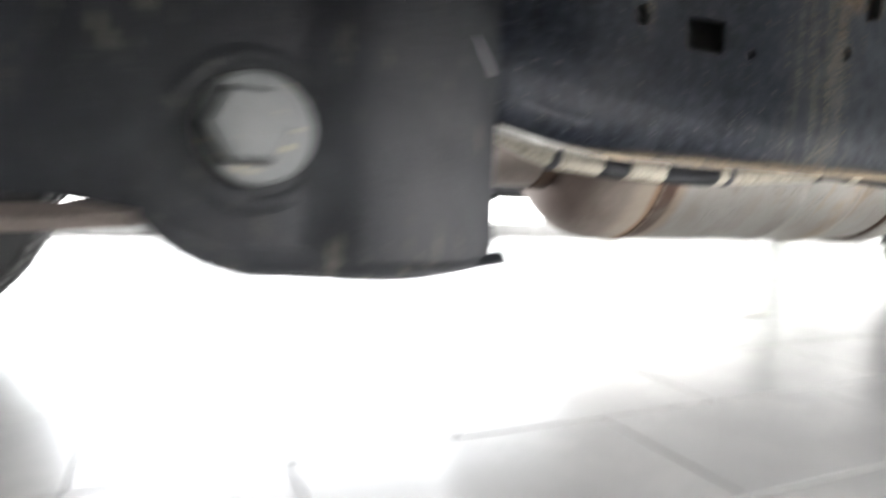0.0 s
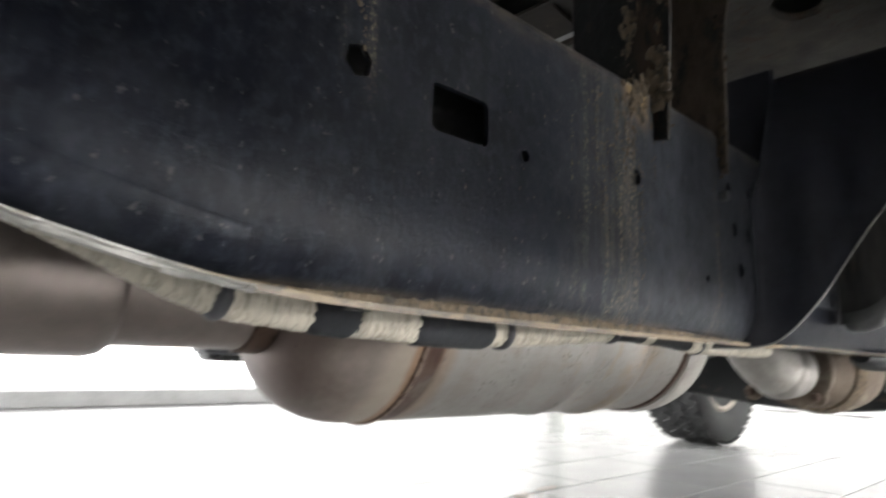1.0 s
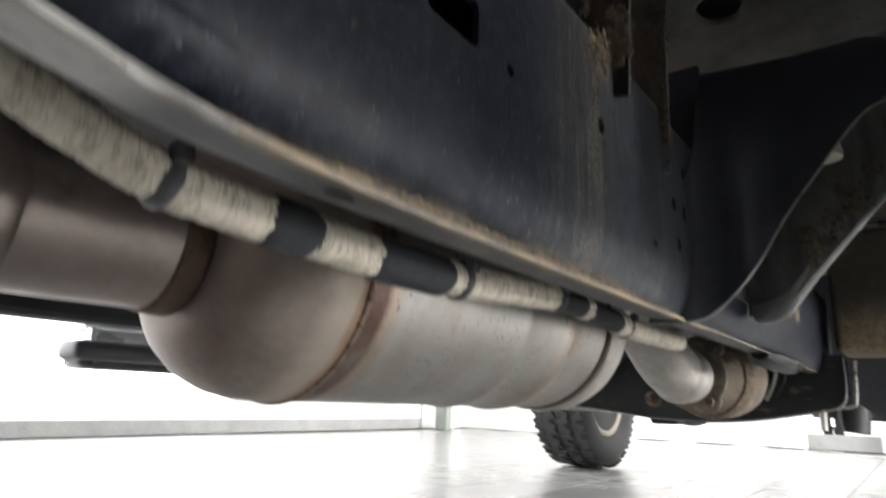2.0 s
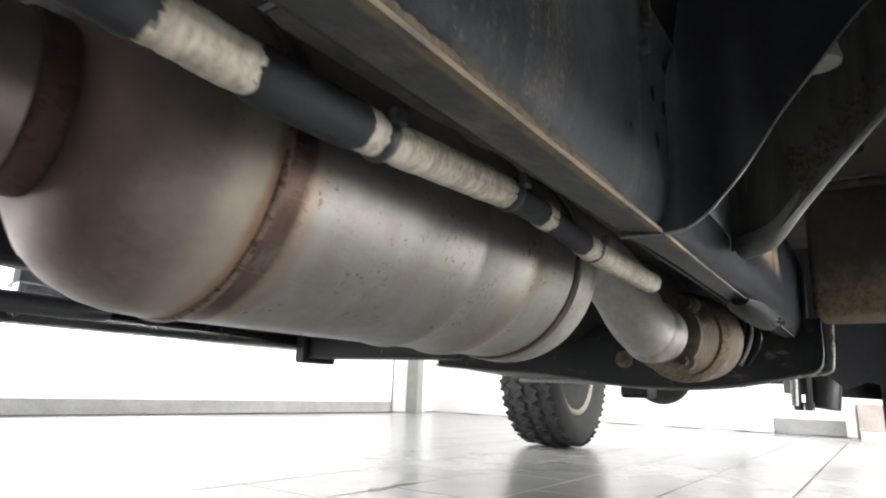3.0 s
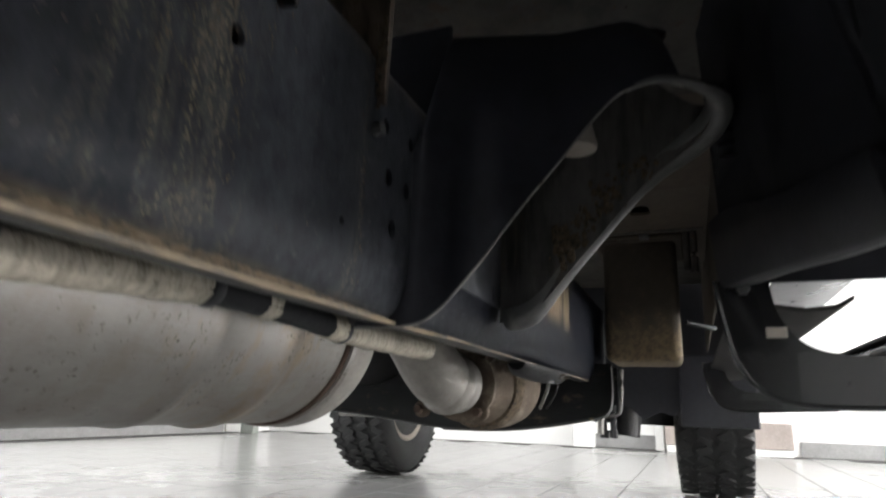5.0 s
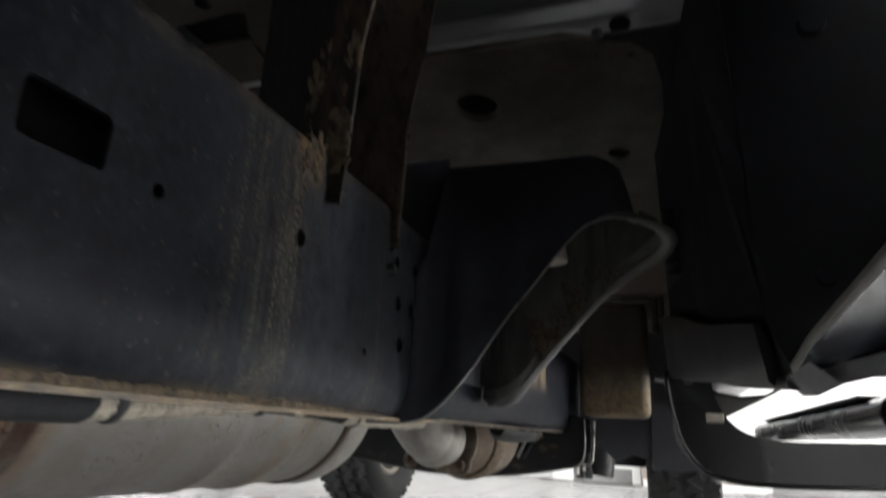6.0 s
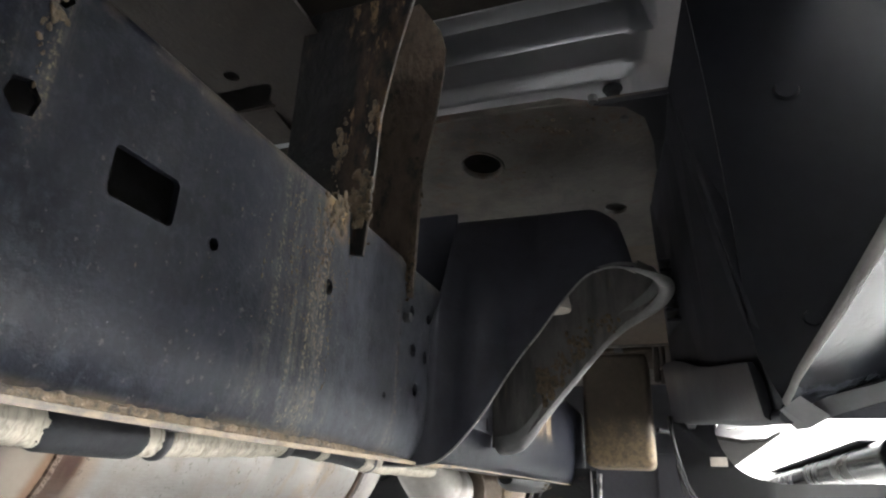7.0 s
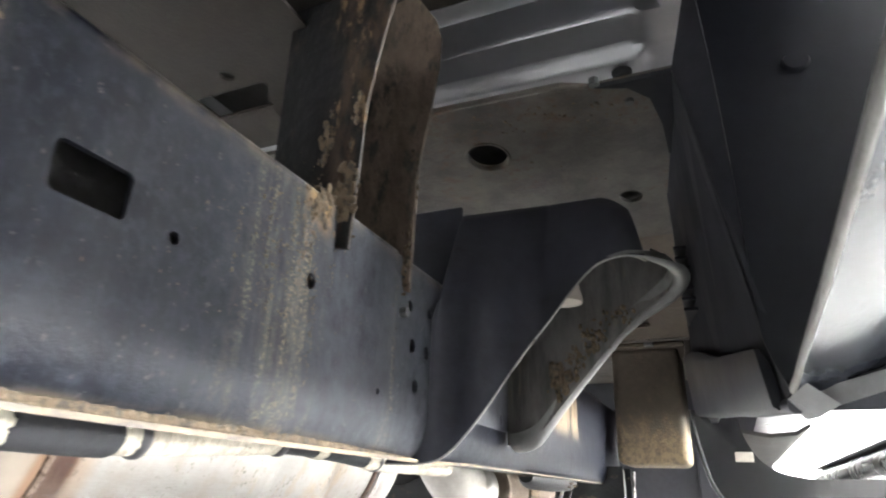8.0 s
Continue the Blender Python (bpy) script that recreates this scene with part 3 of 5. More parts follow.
def rail_bottom(x):
    """Height of the rail's underside: it sweeps up towards the front axle."""
    s = 0.345 - x
    return RAIL_BOT + 0.13 * (s + math.sqrt(s * s + 0.0036))


def chassis_rail(name, label):
    rail = thing(name, label, "chassis rail")
    xs = [-0.5 + 0.02 * i for i in range(66)]

    def outer(x0, x1, y, holes):
        st = [x0] + [x for x in xs if x0 + 0.005 < x < x1 - 0.005] + [x1]
        low = [(x, rail_bottom(x) + 0.048) for x in st]
        return plate_bm(low + [(x1, RAIL_TOP - 0.010), (x0, RAIL_TOP - 0.010)], "y", y, 0.004, holes)

    holes = [rounded(0.449, 0.507, 0.494, 0.535, 0.004), circle(0.528, 0.511, 0.0042, 10), circle(0.662, 0.527, 0.0058, 12, 0.0066),
             circle(0.656, 0.585, 0.0042, 10, 0.006), circle(0.400, 0.529, 0.0085, 6, 0.0095, 0.3), circle(0.402, 0.587, 0.0075, 6), circle(0.777, 0.460, 0.0032, 10)]
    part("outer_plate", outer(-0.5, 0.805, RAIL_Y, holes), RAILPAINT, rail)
    holes = [circle(0.857, 0.477, 0.0065, 8, 0.0075), circle(0.847, 0.516, 0.0065, 8, 0.0075), circle(0.838, 0.556, 0.0055, 8, 0.0065),
             circle(0.880, 0.515, 0.0055, 8, 0.0075), circle(0.885, 0.559, 0.005, 8, 0.006), circle(1.123, 0.4716, 0.0042, 10, 0.0095)]
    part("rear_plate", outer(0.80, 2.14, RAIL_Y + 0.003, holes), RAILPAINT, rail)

    def edge(x0, x1, y, pts):
        st = [x0] + [x for x in xs if x0 + 0.005 < x < x1 - 0.005] + [x1]
        return loft_bm([[(x, y + a, (rail_bottom(x) if low else RAIL_TOP) + b) for a, b, low in pts] for x in st], closed=True)

    def arc(cy, cz, r, a0, a1, low, n=8, rz=None):
        return [(cy + r * math.cos(radians(a0 + (a1 - a0) * k / n)), cz + (rz or r) * math.sin(radians(a0 + (a1 - a0) * k / n)), low) for k in range(n + 1)]

    # rolled lower edge of the outer plate, and the flat underside of the inner channel, which laps over it
    for nm, x0, x1, y in (("lower_edge", -0.5, 0.803, RAIL_Y), ("lower_edge", 0.803, 2.14, RAIL_Y + 0.003)):
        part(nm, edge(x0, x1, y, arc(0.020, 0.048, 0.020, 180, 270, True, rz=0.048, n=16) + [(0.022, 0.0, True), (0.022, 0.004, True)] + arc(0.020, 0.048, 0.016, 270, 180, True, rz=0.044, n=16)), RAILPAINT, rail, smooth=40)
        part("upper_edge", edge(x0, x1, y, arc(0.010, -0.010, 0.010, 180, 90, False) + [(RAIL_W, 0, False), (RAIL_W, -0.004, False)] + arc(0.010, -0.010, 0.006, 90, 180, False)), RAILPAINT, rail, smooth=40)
    rings = []
    for x in [-0.5 + 0.02 * i for i in range(132)] + [2.14]:
        k = min(1.0, max(0.0, (x - 0.93) / 0.12))
        rings.append([(x, RAIL_Y + a, rail_bottom(x) + b) for a, b in ((0.0105 + 0.006 * k, -0.004 + 0.0045 * k), (RAIL_W - 0.012, -0.0005), (RAIL_W - 0.004, 0.001 + 0.003 * k), (RAIL_W, 0.003 + 0.007 * k), (RAIL_W, 0.007 + 0.007 * k), (0.0105 + 0.006 * k, -0.0005 + 0.004 * k))])
    part("underside", loft_bm(rings), UNDERSIDE, rail, "dusty flat underside with floor light in its colour", smooth=40)
    part("inner_wall", loft_bm([[(x, RAIL_Y + RAIL_W, rail_bottom(x) + 0.004), (x, RAIL_Y + RAIL_W + 0.004, rail_bottom(x) + 0.004),
                                 (x, RAIL_Y + RAIL_W + 0.004, RAIL_TOP), (x, RAIL_Y + RAIL_W, RAIL_TOP)] for x in xs + [2.14]]), FRAME_IN, rail)
    part("end_plate", box_bm((2.14, RAIL_Y + 0.002, RAIL_BOT), (2.145, RAIL_Y + RAIL_W, RAIL_TOP), 0.001, 1), FRAME, rail)
    # a drain slot in the underside
    part("drain_slot", plate_bm(circle(0.425, RAIL_Y + 0.027, 0.009, 14, 0.0035), "z", RAIL_BOT - 0.0010, 0.0006), FRAME_IN, rail, "dark oval drain slot")
    # mud on the lapped seam: uneven crumbs in a thin line
    rings = []
    for i in range(330):
        x = 0.345 + i * 0.0016
        h = 0.0008 * max(0.1, 0.75 + 1.1 * noise.noise((x * 70, 1, 0))) * min(1, i / 70, (329 - i) / 150 + 0.15)
        ramp = min(1, i / 70, (329 - i) / 120 + 0.25)
        y0 = 0.0124 - 0.0020 * max(0.1, 0.55 + 0.5 * noise.noise((x * 30, 5, 2)) + 0.5 * noise.noise((x * 170, 8, 2))) * min(1, (329 - i) / 160 + 0.2)
        z0 = -0.0002 + (0.0002 + 0.048 * (1 - math.sqrt(1 - ((0.020 - y0) / 0.020) ** 2))) * ramp
        rings.append([(x, RAIL_Y + y0 + (0.0110 - y0) * k / 6 - (0 if k in (0, 6) else h), rail_bottom(x) + z0 + (-0.0006 - z0) * k / 6 + 0.0004 * noise.noise((x * 200, k, 3))) for k in range(7)])
    part("mud_seam", loft_bm(rings, closed=False), MUD, rail, "thin strip of dried tan mud along the lower seam")
    part("weld_bead", tube_bm([(x, RAIL_Y + 0.0095 + 0.0015 * noise.noise((x * 90, 0, 0)), rail_bottom(x) - 0.0035) for x in [0.20 + 0.003 * i for i in range(54)]], 0.0019, 8, 0.8), BARE, rail, "bare weld bead along the swept-up seam")
    lap = [(RAIL_Y + 0.020 + (0.020 + o) * math.cos(radians(a)), 0.048 + (0.048 + o) * math.sin(radians(a))) for a, o in ((212, 0.0004), (216, 0.0020), (235, 0.0020), (254, 0.0020), (260, 0.0004))]
    part("lap_strip", loft_bm([[(x, yy, rail_bottom(x) + zz) for yy, zz in lap] for x in [-0.2 + 0.01 * i for i in range(55)] + [0.352]], closed=False), RAILPAINT, rail, "lapped reinforcement strip", smooth=60)
    part("stud", lathe_bm([(0.004, 0.0), (-0.004, 0.0), (-0.004, 0.005), (0.004, 0.0055)], (0.820, RAIL_Y, 0.544), (0, 1, 0), 12), BOLT, rail, "small dusty stud")
    return rail


near_rail = chassis_rail("chassis_rail", "black painted steel chassis rail with muddy lower seam and punched holes")

# ---------------------------------------------------------------- muffler and exhaust
MUF_DIR = Vector((1, -0.0246, 0.0012)).normalized()
MUF = Vector((0.7, 0.789, 0.4496))


def on_axis(s):
    return MUF + MUF_DIR * s


muffler = thing("muffler", "large round stainless steel muffler with rusty weld seams", "muffler")
R = 0.136
part("shell", lathe_bm([(-0.060, R - 0.001), (-0.046, R), (0.10, R), (0.108, R + 0.0006), (0.114, R), (0.20, R), (0.205, R + 0.0016), (0.212, R + 0.0026), (0.218, R + 0.0014), (0.222, R), (0.30, R), (0.307, R + 0.0026), (0.317, R + 0.0046), (0.328, R + 0.0038),
                        (0.335, R + 0.0010), (0.342, R), (0.44, R)], MUF, MUF_DIR, 72), MUFSTEEL, muffler, smooth=30)
part("front_dome", lathe_bm([(-0.176, 0.064), (-0.168, 0.088), (-0.155, 0.108), (-0.138, 0.122), (-0.118, 0.131), (-0.098, 0.1355), (-0.062, R + 0.0015), (-0.058, R)], MUF, MUF_DIR, 72),
     DOME, muffler, "brown heat tinted dome", smooth=30)
part("weld_seam", lathe_bm([(-0.0655, R), (-0.0635, R + 0.0032), (-0.0605, R + 0.0036), (-0.058, R + 0.0028), (-0.057, R - 0.0005)], MUF, MUF_DIR, 72), WELDBEAD, muffler, "rust brown weld seam", smooth=30)
part("rear_seam", lathe_bm([(0.429, R - 0.001), (0.432, R + 0.0026), (0.438, R + 0.0030), (0.441, R - 0.001)], MUF, MUF_DIR, 72), SEAM, muffler, "rust brown weld seam", smooth=30)
part("end_cap", lathe_bm([(0.455, R + 0.001), (0.462, R + 0.005), (0.475, R + 0.006), (0.480, R + 0.003), (0.488, R + 0.005), (0.497, R + 0.003), (0.50, R - 0.006), (0.502, 0.05)], MUF, MUF_DIR, 72),
     STEEL, muffler, smooth=30)
part("end_lip", lathe_bm([(0.440, R), (0.442, R + 0.0045), (0.452, R + 0.005), (0.4535, R)], MUF, MUF_DIR, 72), MUFSTEEL, muffler, smooth=30)
inlet = thing("exhaust_inlet_pipe", "heat tinted brown exhaust pipe joined to the muffler", "exhaust pipe")
part("pipe", tube_bm([on_axis(-0.18 - 0.06 * i) for i in range(10)], 0.063, 40), STEEL_WARM, inlet, smooth=40)
part("band", lathe_bm([(-0.20, 0.063), (-0.198, 0.066), (-0.178, 0.0665), (-0.172, 0.063)], MUF, MUF_DIR, 40), SEAM, inlet, smooth=40)
part("sleeve", lathe_bm([(-0.62, 0.063), (-0.615, 0.072), (-0.33, 0.073), (-0.318, 0.070), (-0.312, 0.063)], MUF, MUF_DIR, 40), STEEL_WARM, inlet, smooth=40)

outlet = thing("exhaust_outlet_pipe", "dull steel exhaust elbow bolted to a rusty flange", "exhaust pipe")
elbow = smooth_path([(1.20, 0.765, 0.53), (1.29, 0.75, 0.53), (1.375, 0.722, 0.508), (1.435, 0.695, 0.464), (1.475, 0.676, 0.412), (1.51, 0.664, 0.388), (1.56, 0.655, 0.382)], 8)
part("elbow", tube_bm(elbow, [0.046] * 6 + [0.050] * 6 + [0.054] * 26 + [0.053] * 9 + [0.052, 0.052], 36), STEEL, outlet, smooth=40)
part("elbow_seam", tube_bm([p + Vector((0.008, 0.026, -0.0475)) for p in elbow[14:40]], 0.0022, 8, 0.4), SEAM, outlet, "pressed seam along the elbow", smooth=60)
part("collar", tube_bm([elbow[k] for k in (40, 41, 42, 43, 44)], [0.053, 0.0575, 0.0585, 0.0575, 0.053], 36), STEEL, outlet, "rolled collar", smooth=50)
FL = Vector((1.0, -0.10, 0.04)).normalized()
FC = Vector((1.575, 0.652, 0.384))
part("flange", lathe_bm([(-0.006, 0.05), (-0.006, 0.066), (-0.004, 0.069), (0.005, 0.069), (0.007, 0.066), (0.007, 0.05)], FC, FL, 40), CAST, outlet, "rusty bolted flange", smooth=40)
part("coupling", lathe_bm([(0.0, 0.05), (0.01, 0.058), (0.04, 0.064), (0.055, 0.074), (0.085, 0.084), (0.12, 0.089), (0.16, 0.090), (0.20, 0.086), (0.24, 0.074), (0.27, 0.060), (0.30, 0.05), (0.33, 0.03)], FC + FL * 0.006, FL, 36), CAST, outlet, "dull steel coupling", smooth=40)
part("band", lathe_bm([(0.066, 0.076), (0.068, 0.083), (0.080, 0.0885), (0.094, 0.091), (0.096, 0.083)], FC + FL * 0.006, FL, 36), MUD, outlet, "tan rusty band", smooth=40)
for k in range(3):
    part("line", tube_bm(smooth_path([(1.84, 0.55 + 0.012 * k, 0.47), (1.85, 0.528 + 0.014 * k, 0.43), (1.86, 0.53 + 0.02 * k, 0.385), (1.90, 0.56 + 0.016 * k, 0.345)], 5), 0.0042, 8), GLOSSBLACK if k != 1 else BARE, outlet, "thin bent line", smooth=50)
for dy, dz in ((0.080, -0.047), (-0.038, -0.050), (-0.05, 0.055)):
    c = FC + Vector((0, dy, dz))
    ear = part("ear", lathe_bm([(-0.007, 0.0), (-0.007, 0.012), (-0.004, 0.016), (0.006, 0.016), (0.008, 0.012), (0.008, 0.0)], c, FL, 20), CAST, outlet, "rust brown flange ear", smooth=40)
    part("bolt", lathe_bm([(-0.022, 0.003), (-0.022, 0.008), (-0.012, 0.0095), (-0.012, 0.005), (0.02, 0.005)], c, FL, 6), SEAM, ear)

# ---------------------------------------------------------------- heat-wrapped hose under the rail
hose = thing("wrapped_hose", "cream heat-wrapped hose with black tape bands and straps", "hose")
HOSE = smooth_path([(0.10, 0.60, 0.530), (0.20, 0.578, 0.487), (0.29, 0.560, 0.4505), (0.34, 0.551, 0.4285), (0.38, 0.548, 0.415), (0.44, 0.547, 0.410), (0.52, 0.547, 0.4065), (0.60, 0.546, 0.4065),
                    (0.69, 0.546, 0.412), (0.77, 0.546, 0.4165), (0.86, 0.548, 0.415), (0.95, 0.551, 0.4105), (1.05, 0.554, 0.411), (1.17, 0.556, 0.412)], 12)


def hose_piece(name, x0, x1, r, mat, wob=0.0, label="", r1=None):
    """A stretch of the hose from x0 to x1, of radius r that may run to r1; its ends are rounded off."""
    pts = [Vector(p) for p in HOSE]
    n = max(6, int((x1 - x0) / (0.0016 if mat == WRAP else 0.003)))
    line = []
    for i in range(n + 1):
        x = x0 + (x1 - x0) * i / n
        k = next(k for k in range(len(pts) - 1) if pts[k + 1].x >= x or k == len(pts) - 2)
        line.append(pts[k].lerp(pts[k + 1], (x - pts[k].x) / (pts[k + 1].x - pts[k].x)))
    turns = [2 * math.pi * k / 44 for k in range(44)]
    e = [min(1.0, 0.86 + 0.14 * min(i, n - i) / 2.0) for i in range(n + 1)]
    rad = [(r + ((r1 or r) - r) * i / n) * e[i] * (1 + wob * 0.35 * noise.noise((line[i].x * 55, 7, 1))) for i in range(n + 1)]
    if mat != WRAP:
        return part(name, tube_bm(line, rad, 28, wob), mat, hose, label, smooth=50)
    rings = []
    for i, q in enumerate(line):
        ring = []
        for k, a in enumerate(turns):
            # crossways crinkles that lean and break, and a folded seam along the lower front
            fold = abs(noise.noise((q.x * 260 + 0.5 * math.sin(a * 2) + math.cos(a) * 0.9, math.cos(a) * 0.8, math.sin(a) * 0.8)))
            broad = noise.noise((q.x * 60, math.cos(a) * 1.5 + 4, math.sin(a) * 1.5))
            w = rad[i] * (1 + 0.05 * broad) - 0.0042 * max(0.0, 0.22 - fold) - (0.0011 if k == 24 else 0.0)
            ring.append(q + Vector((0, math.cos(a) * w, math.sin(a) * w)))
        rings.append(ring)
    return part(name, loft_bm(rings), mat, hose, label, smooth=70)


hose_piece("sleeve", 0.10, 0.760, 0.0138, WRAP, 0.10, r1=0.0128)
hose_piece("sleeve", 0.922, 1.172, 0.0128, WRAP, 0.10, r1=0.0135)
hose_piece("inner_hose", 0.745, 0.935, 0.0112, TAPE, 0.05, "bare black hose")
hose_piece("tape", 0.433, 0.468, 0.0146, TAPE, 0.02, "black tape band")
hose_piece("tape", 0.515, 0.592, 0.0146, TAPE, 0.02, "black tape band")
hose_piece("cloth_band", 0.820, 0.840, 0.0124, WRAP, 0.12, "cream cloth band")
for x in (0.379, 0.609, 0.765, 0.949):
    strap = hose_piece("strap", x - 0.0045, x + 0.0045, 0.0152 if x < 0.7 else 0.0138, TIE, 0.0, "grey plastic strap")
    c = next(p for p in HOSE if p.x >= x)
    part("strap_head", box_bm((x - 0.005, c.y - 0.017, c.z + 0.004), (x + 0.005, c.y - 0.010, c.z + 0.014), 0.001, 1), TIE, strap)

# ---------------------------------------------------------------- suspension bracket at the front of the rail
sus = thing("suspension_bracket", "black steel suspension bracket with a large zinc bolt", "bracket")
outline = [(0.213, 0.60), (0.211, 0.488), (0.215, 0.345), (0.20, 0.3335), (0.152, 0.327), (0.089, 0.331), (0.061, 0.333), (0.035, 0.345), (0.019, 0.361), (-0.02, 0.368), (-0.2, 0.372), (-0.32, 0.42), (-0.32, 0.60)]
part("plate", plate_bm(outline, "y", 0.362, 0.006), BRACKET, sus)
# pressed flank: the plate bulges towards the bolt boss and steps back beside it
part("boss", lathe_bm([(0.001, 0.047), (-0.001, 0.040), (-0.0015, 0.036), (0.0005, 0.033), (0.0015, 0.031), (0.0015, 0.0)], (0.0745, 0.362, 0.403), (0, 1, 0), 48), BRACKET, sus, smooth=60)
part("flank", loft_bm([[(0.118 + a * 0.30, 0.361 - b, z) for a, b in ((-0.06, 0.0), (-0.03, 0.0015), (0.0, 0.003), (0.03, 0.0055), (0.06, 0.0065), (0.14, 0.0068), (0.22, 0.006), (0.29, 0.003), (0.318, 0.0))] for z in (0.335, 0.345, 0.40, 0.5, 0.60)], closed=False), BRACKET, sus, smooth=60)
low = smooth_path([(0.223, 0.362, 0.3365), (0.205, 0.362, 0.3345), (0.152, 0.362, 0.3275), (0.089, 0.362, 0.331), (0.061, 0.362, 0.3335), (0.035, 0.362, 0.345), (0.019, 0.362, 0.361)], 6)
part("lower_lip", loft_bm([[p + Vector((0, a * (0.8 + 0.2 * min(1, i / 5)), b * (0.35 if b > 0 and i < 7 else 1))) for a, b in ((0.003, 0.012), (-0.0015, 0.012), (-0.004, 0.005), (-0.0055, 0.002), (-0.0075, -0.001), (-0.0065, -0.0035), (-0.002, -0.003), (0.003, 0.002))] for i, p in enumerate(low)]), BRACKET, sus, smooth=60)
part("gusset", plate_bm([(0.364, 0.337), (0.453, 0.44), (0.453, 0.60), (0.364, 0.60)], "x", 0.207, 0.006), BRACKET, sus)
part("weld_bead", tube_bm(smooth_path([(0.186, 0.3585, 0.470), (0.196, 0.3585, 0.462), (0.204, 0.359, 0.452), (0.209, 0.3605, 0.444)], 6), 0.0022, 8, 0.6), TIE, sus, "short dull weld bead")
washer = part("washer", lathe_bm([(0, 0.0), (0, 0.0285), (-0.006, 0.0285), (-0.008, 0.026), (-0.008, 0.0)], (0.0745, 0.358, 0.403), (0, 1, 0), 40), BOLT, sus)
part("bolt_head", lathe_bm([(-0.004, 0.021), (-0.007, 0.022), (-0.015, 0.0205), (-0.0175, 0.017), (-0.018, 0.0)], (0.0705, 0.355, 0.404), (0, 1, 0), 6), BOLT, washer)

# ---------------------------------------------------------------- body mount bracket, two side plates over the rail
mount = thing("body_mount_bracket", "rusty muddy sheet steel body mount bracket welded over the rail", "bracket")
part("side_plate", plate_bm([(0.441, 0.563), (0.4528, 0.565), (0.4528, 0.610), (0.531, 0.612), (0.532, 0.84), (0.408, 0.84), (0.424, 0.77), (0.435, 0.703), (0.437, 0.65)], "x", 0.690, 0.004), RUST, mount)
part("side_plate", plate_bm([(0.449, 0.565), (0.4555, 0.567), (0.4555, 0.610), (0.56, 0.612), (0.56, 0.93), (0.462, 0.954), (0.432, 0.905), (0.424, 0.875), (0.426, 0.837), (0.433, 0.784), (0.446, 0.712)], "x", 0.820, 0.004), RUSTBROWN, mount, "brown rusty plate")
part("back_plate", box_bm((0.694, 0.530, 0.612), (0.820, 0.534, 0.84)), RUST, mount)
part("lap", plate_bm([(0.446, 0.700), (0.470, 0.712), (0.463, 0.60), (0.448, 0.575)], "x", 0.8165, 0.003), RUSTBROWN, mount, "lapped muddy strip")


def crumbs(name, parent, spots_, seed, label):
    """A crust of low overlapping lumps on a wall: (centre, spread, size, count) each; flat along the least spread."""
    rnd = random.Random(seed)
    bm = bmesh.new()
    for c, spread, size, n in spots_:
        flat = spread.index(min(spread))
        for _ in range(n):
            p = Vector([c[k] + rnd.gauss(0, spread[k]) for k in range(3)])
            r = size * rnd.uniform(0.35, 1.4) ** 1.5
            v = bmesh.ops.create_icosphere(bm, subdivisions=2 if r > size else 1, radius=r)["verts"]
            s = [rnd.uniform(0.6, 1.2), rnd.uniform(0.6, 1.2), rnd.uniform(0.8, 2.2)]
            s[flat] = rnd.uniform(0.2, 0.5)
            for w in v:
                k = 1 + 0.45 * noise.noise(w.co * (1.1 / r) + p * 300)
                w.co = p + Vector((w.co.x * s[0], w.co.y * s[1], w.co.z * s[2])) * k
    return tagged(part(name, bm, MUD, parent, label, smooth=80), kind="stuff")


crumbs("mud_crust", mount, [((0.6895, 0.446, 0.620), (0.0003, 0.005, 0.013), 0.0030, 60), ((0.6895, 0.451, 0.600), (0.0003, 0.005, 0.006), 0.0024, 30), ((0.6895, 0.474, 0.672), (0.0002, 0.0028, 0.015), 0.0022, 32),
                            ((0.6895, 0.444, 0.705), (0.0002, 0.0022, 0.009), 0.0024, 18), 
                            ((0.8162, 0.452, 0.600), (0.0003, 0.003, 0.018), 0.0022, 40), ((0.8195, 0.450, 0.67), (0.0002, 0.004, 0.03), 0.0018, 34)], 3, "crumbly tan mud crust")
crumbs("mud_crust", near_rail, [((0.664, 0.4527, 0.592), (0.009, 0.0003, 0.008), 0.0020, 60), ((0.652, 0.4527, 0.570), (0.008, 0.0002, 0.014), 0.0011, 60), ((0.676, 0.4528, 0.604), (0.005, 0.0003, 0.0025), 0.0018, 22), ((0.672, 0.456, 0.6085), (0.008, 0.002, 0.0005), 0.0018, 26), ((0.402, 0.4528, 0.575), (0.004, 0.0003, 0.010), 0.0020, 14),
                                ((0.635, 0.4528, 0.53), (0.022, 0.0002, 0.035), 0.0006, 160), ((0.60, 0.4528, 0.50), (0.10, 0.0002, 0.05), 0.0005, 120)], 21, "specks and lumps of dried mud")
crumbs("mud_trail", near_rail, [((x, 0.4529, z), (w, 0.0001, h), 0.00055, n) for x, z, w, h, n in ((0.578, 0.535, 0.0012, 0.022, 30), (0.606, 0.545, 0.0016, 0.024, 70), (0.617, 0.505, 0.0020, 0.030, 80), (0.634, 0.545, 0.0018, 0.026, 80),
                                (0.646, 0.55, 0.0018, 0.022, 70), (0.658, 0.545, 0.0012, 0.025, 50), (0.668, 0.495, 0.0025, 0.030, 70), (0.690, 0.545, 0.0012, 0.014, 24), (0.803, 0.50, 0.0018, 0.035, 60), (0.402, 0.56, 0.0016, 0.016, 24))], 33, "trails of tan mud specks")
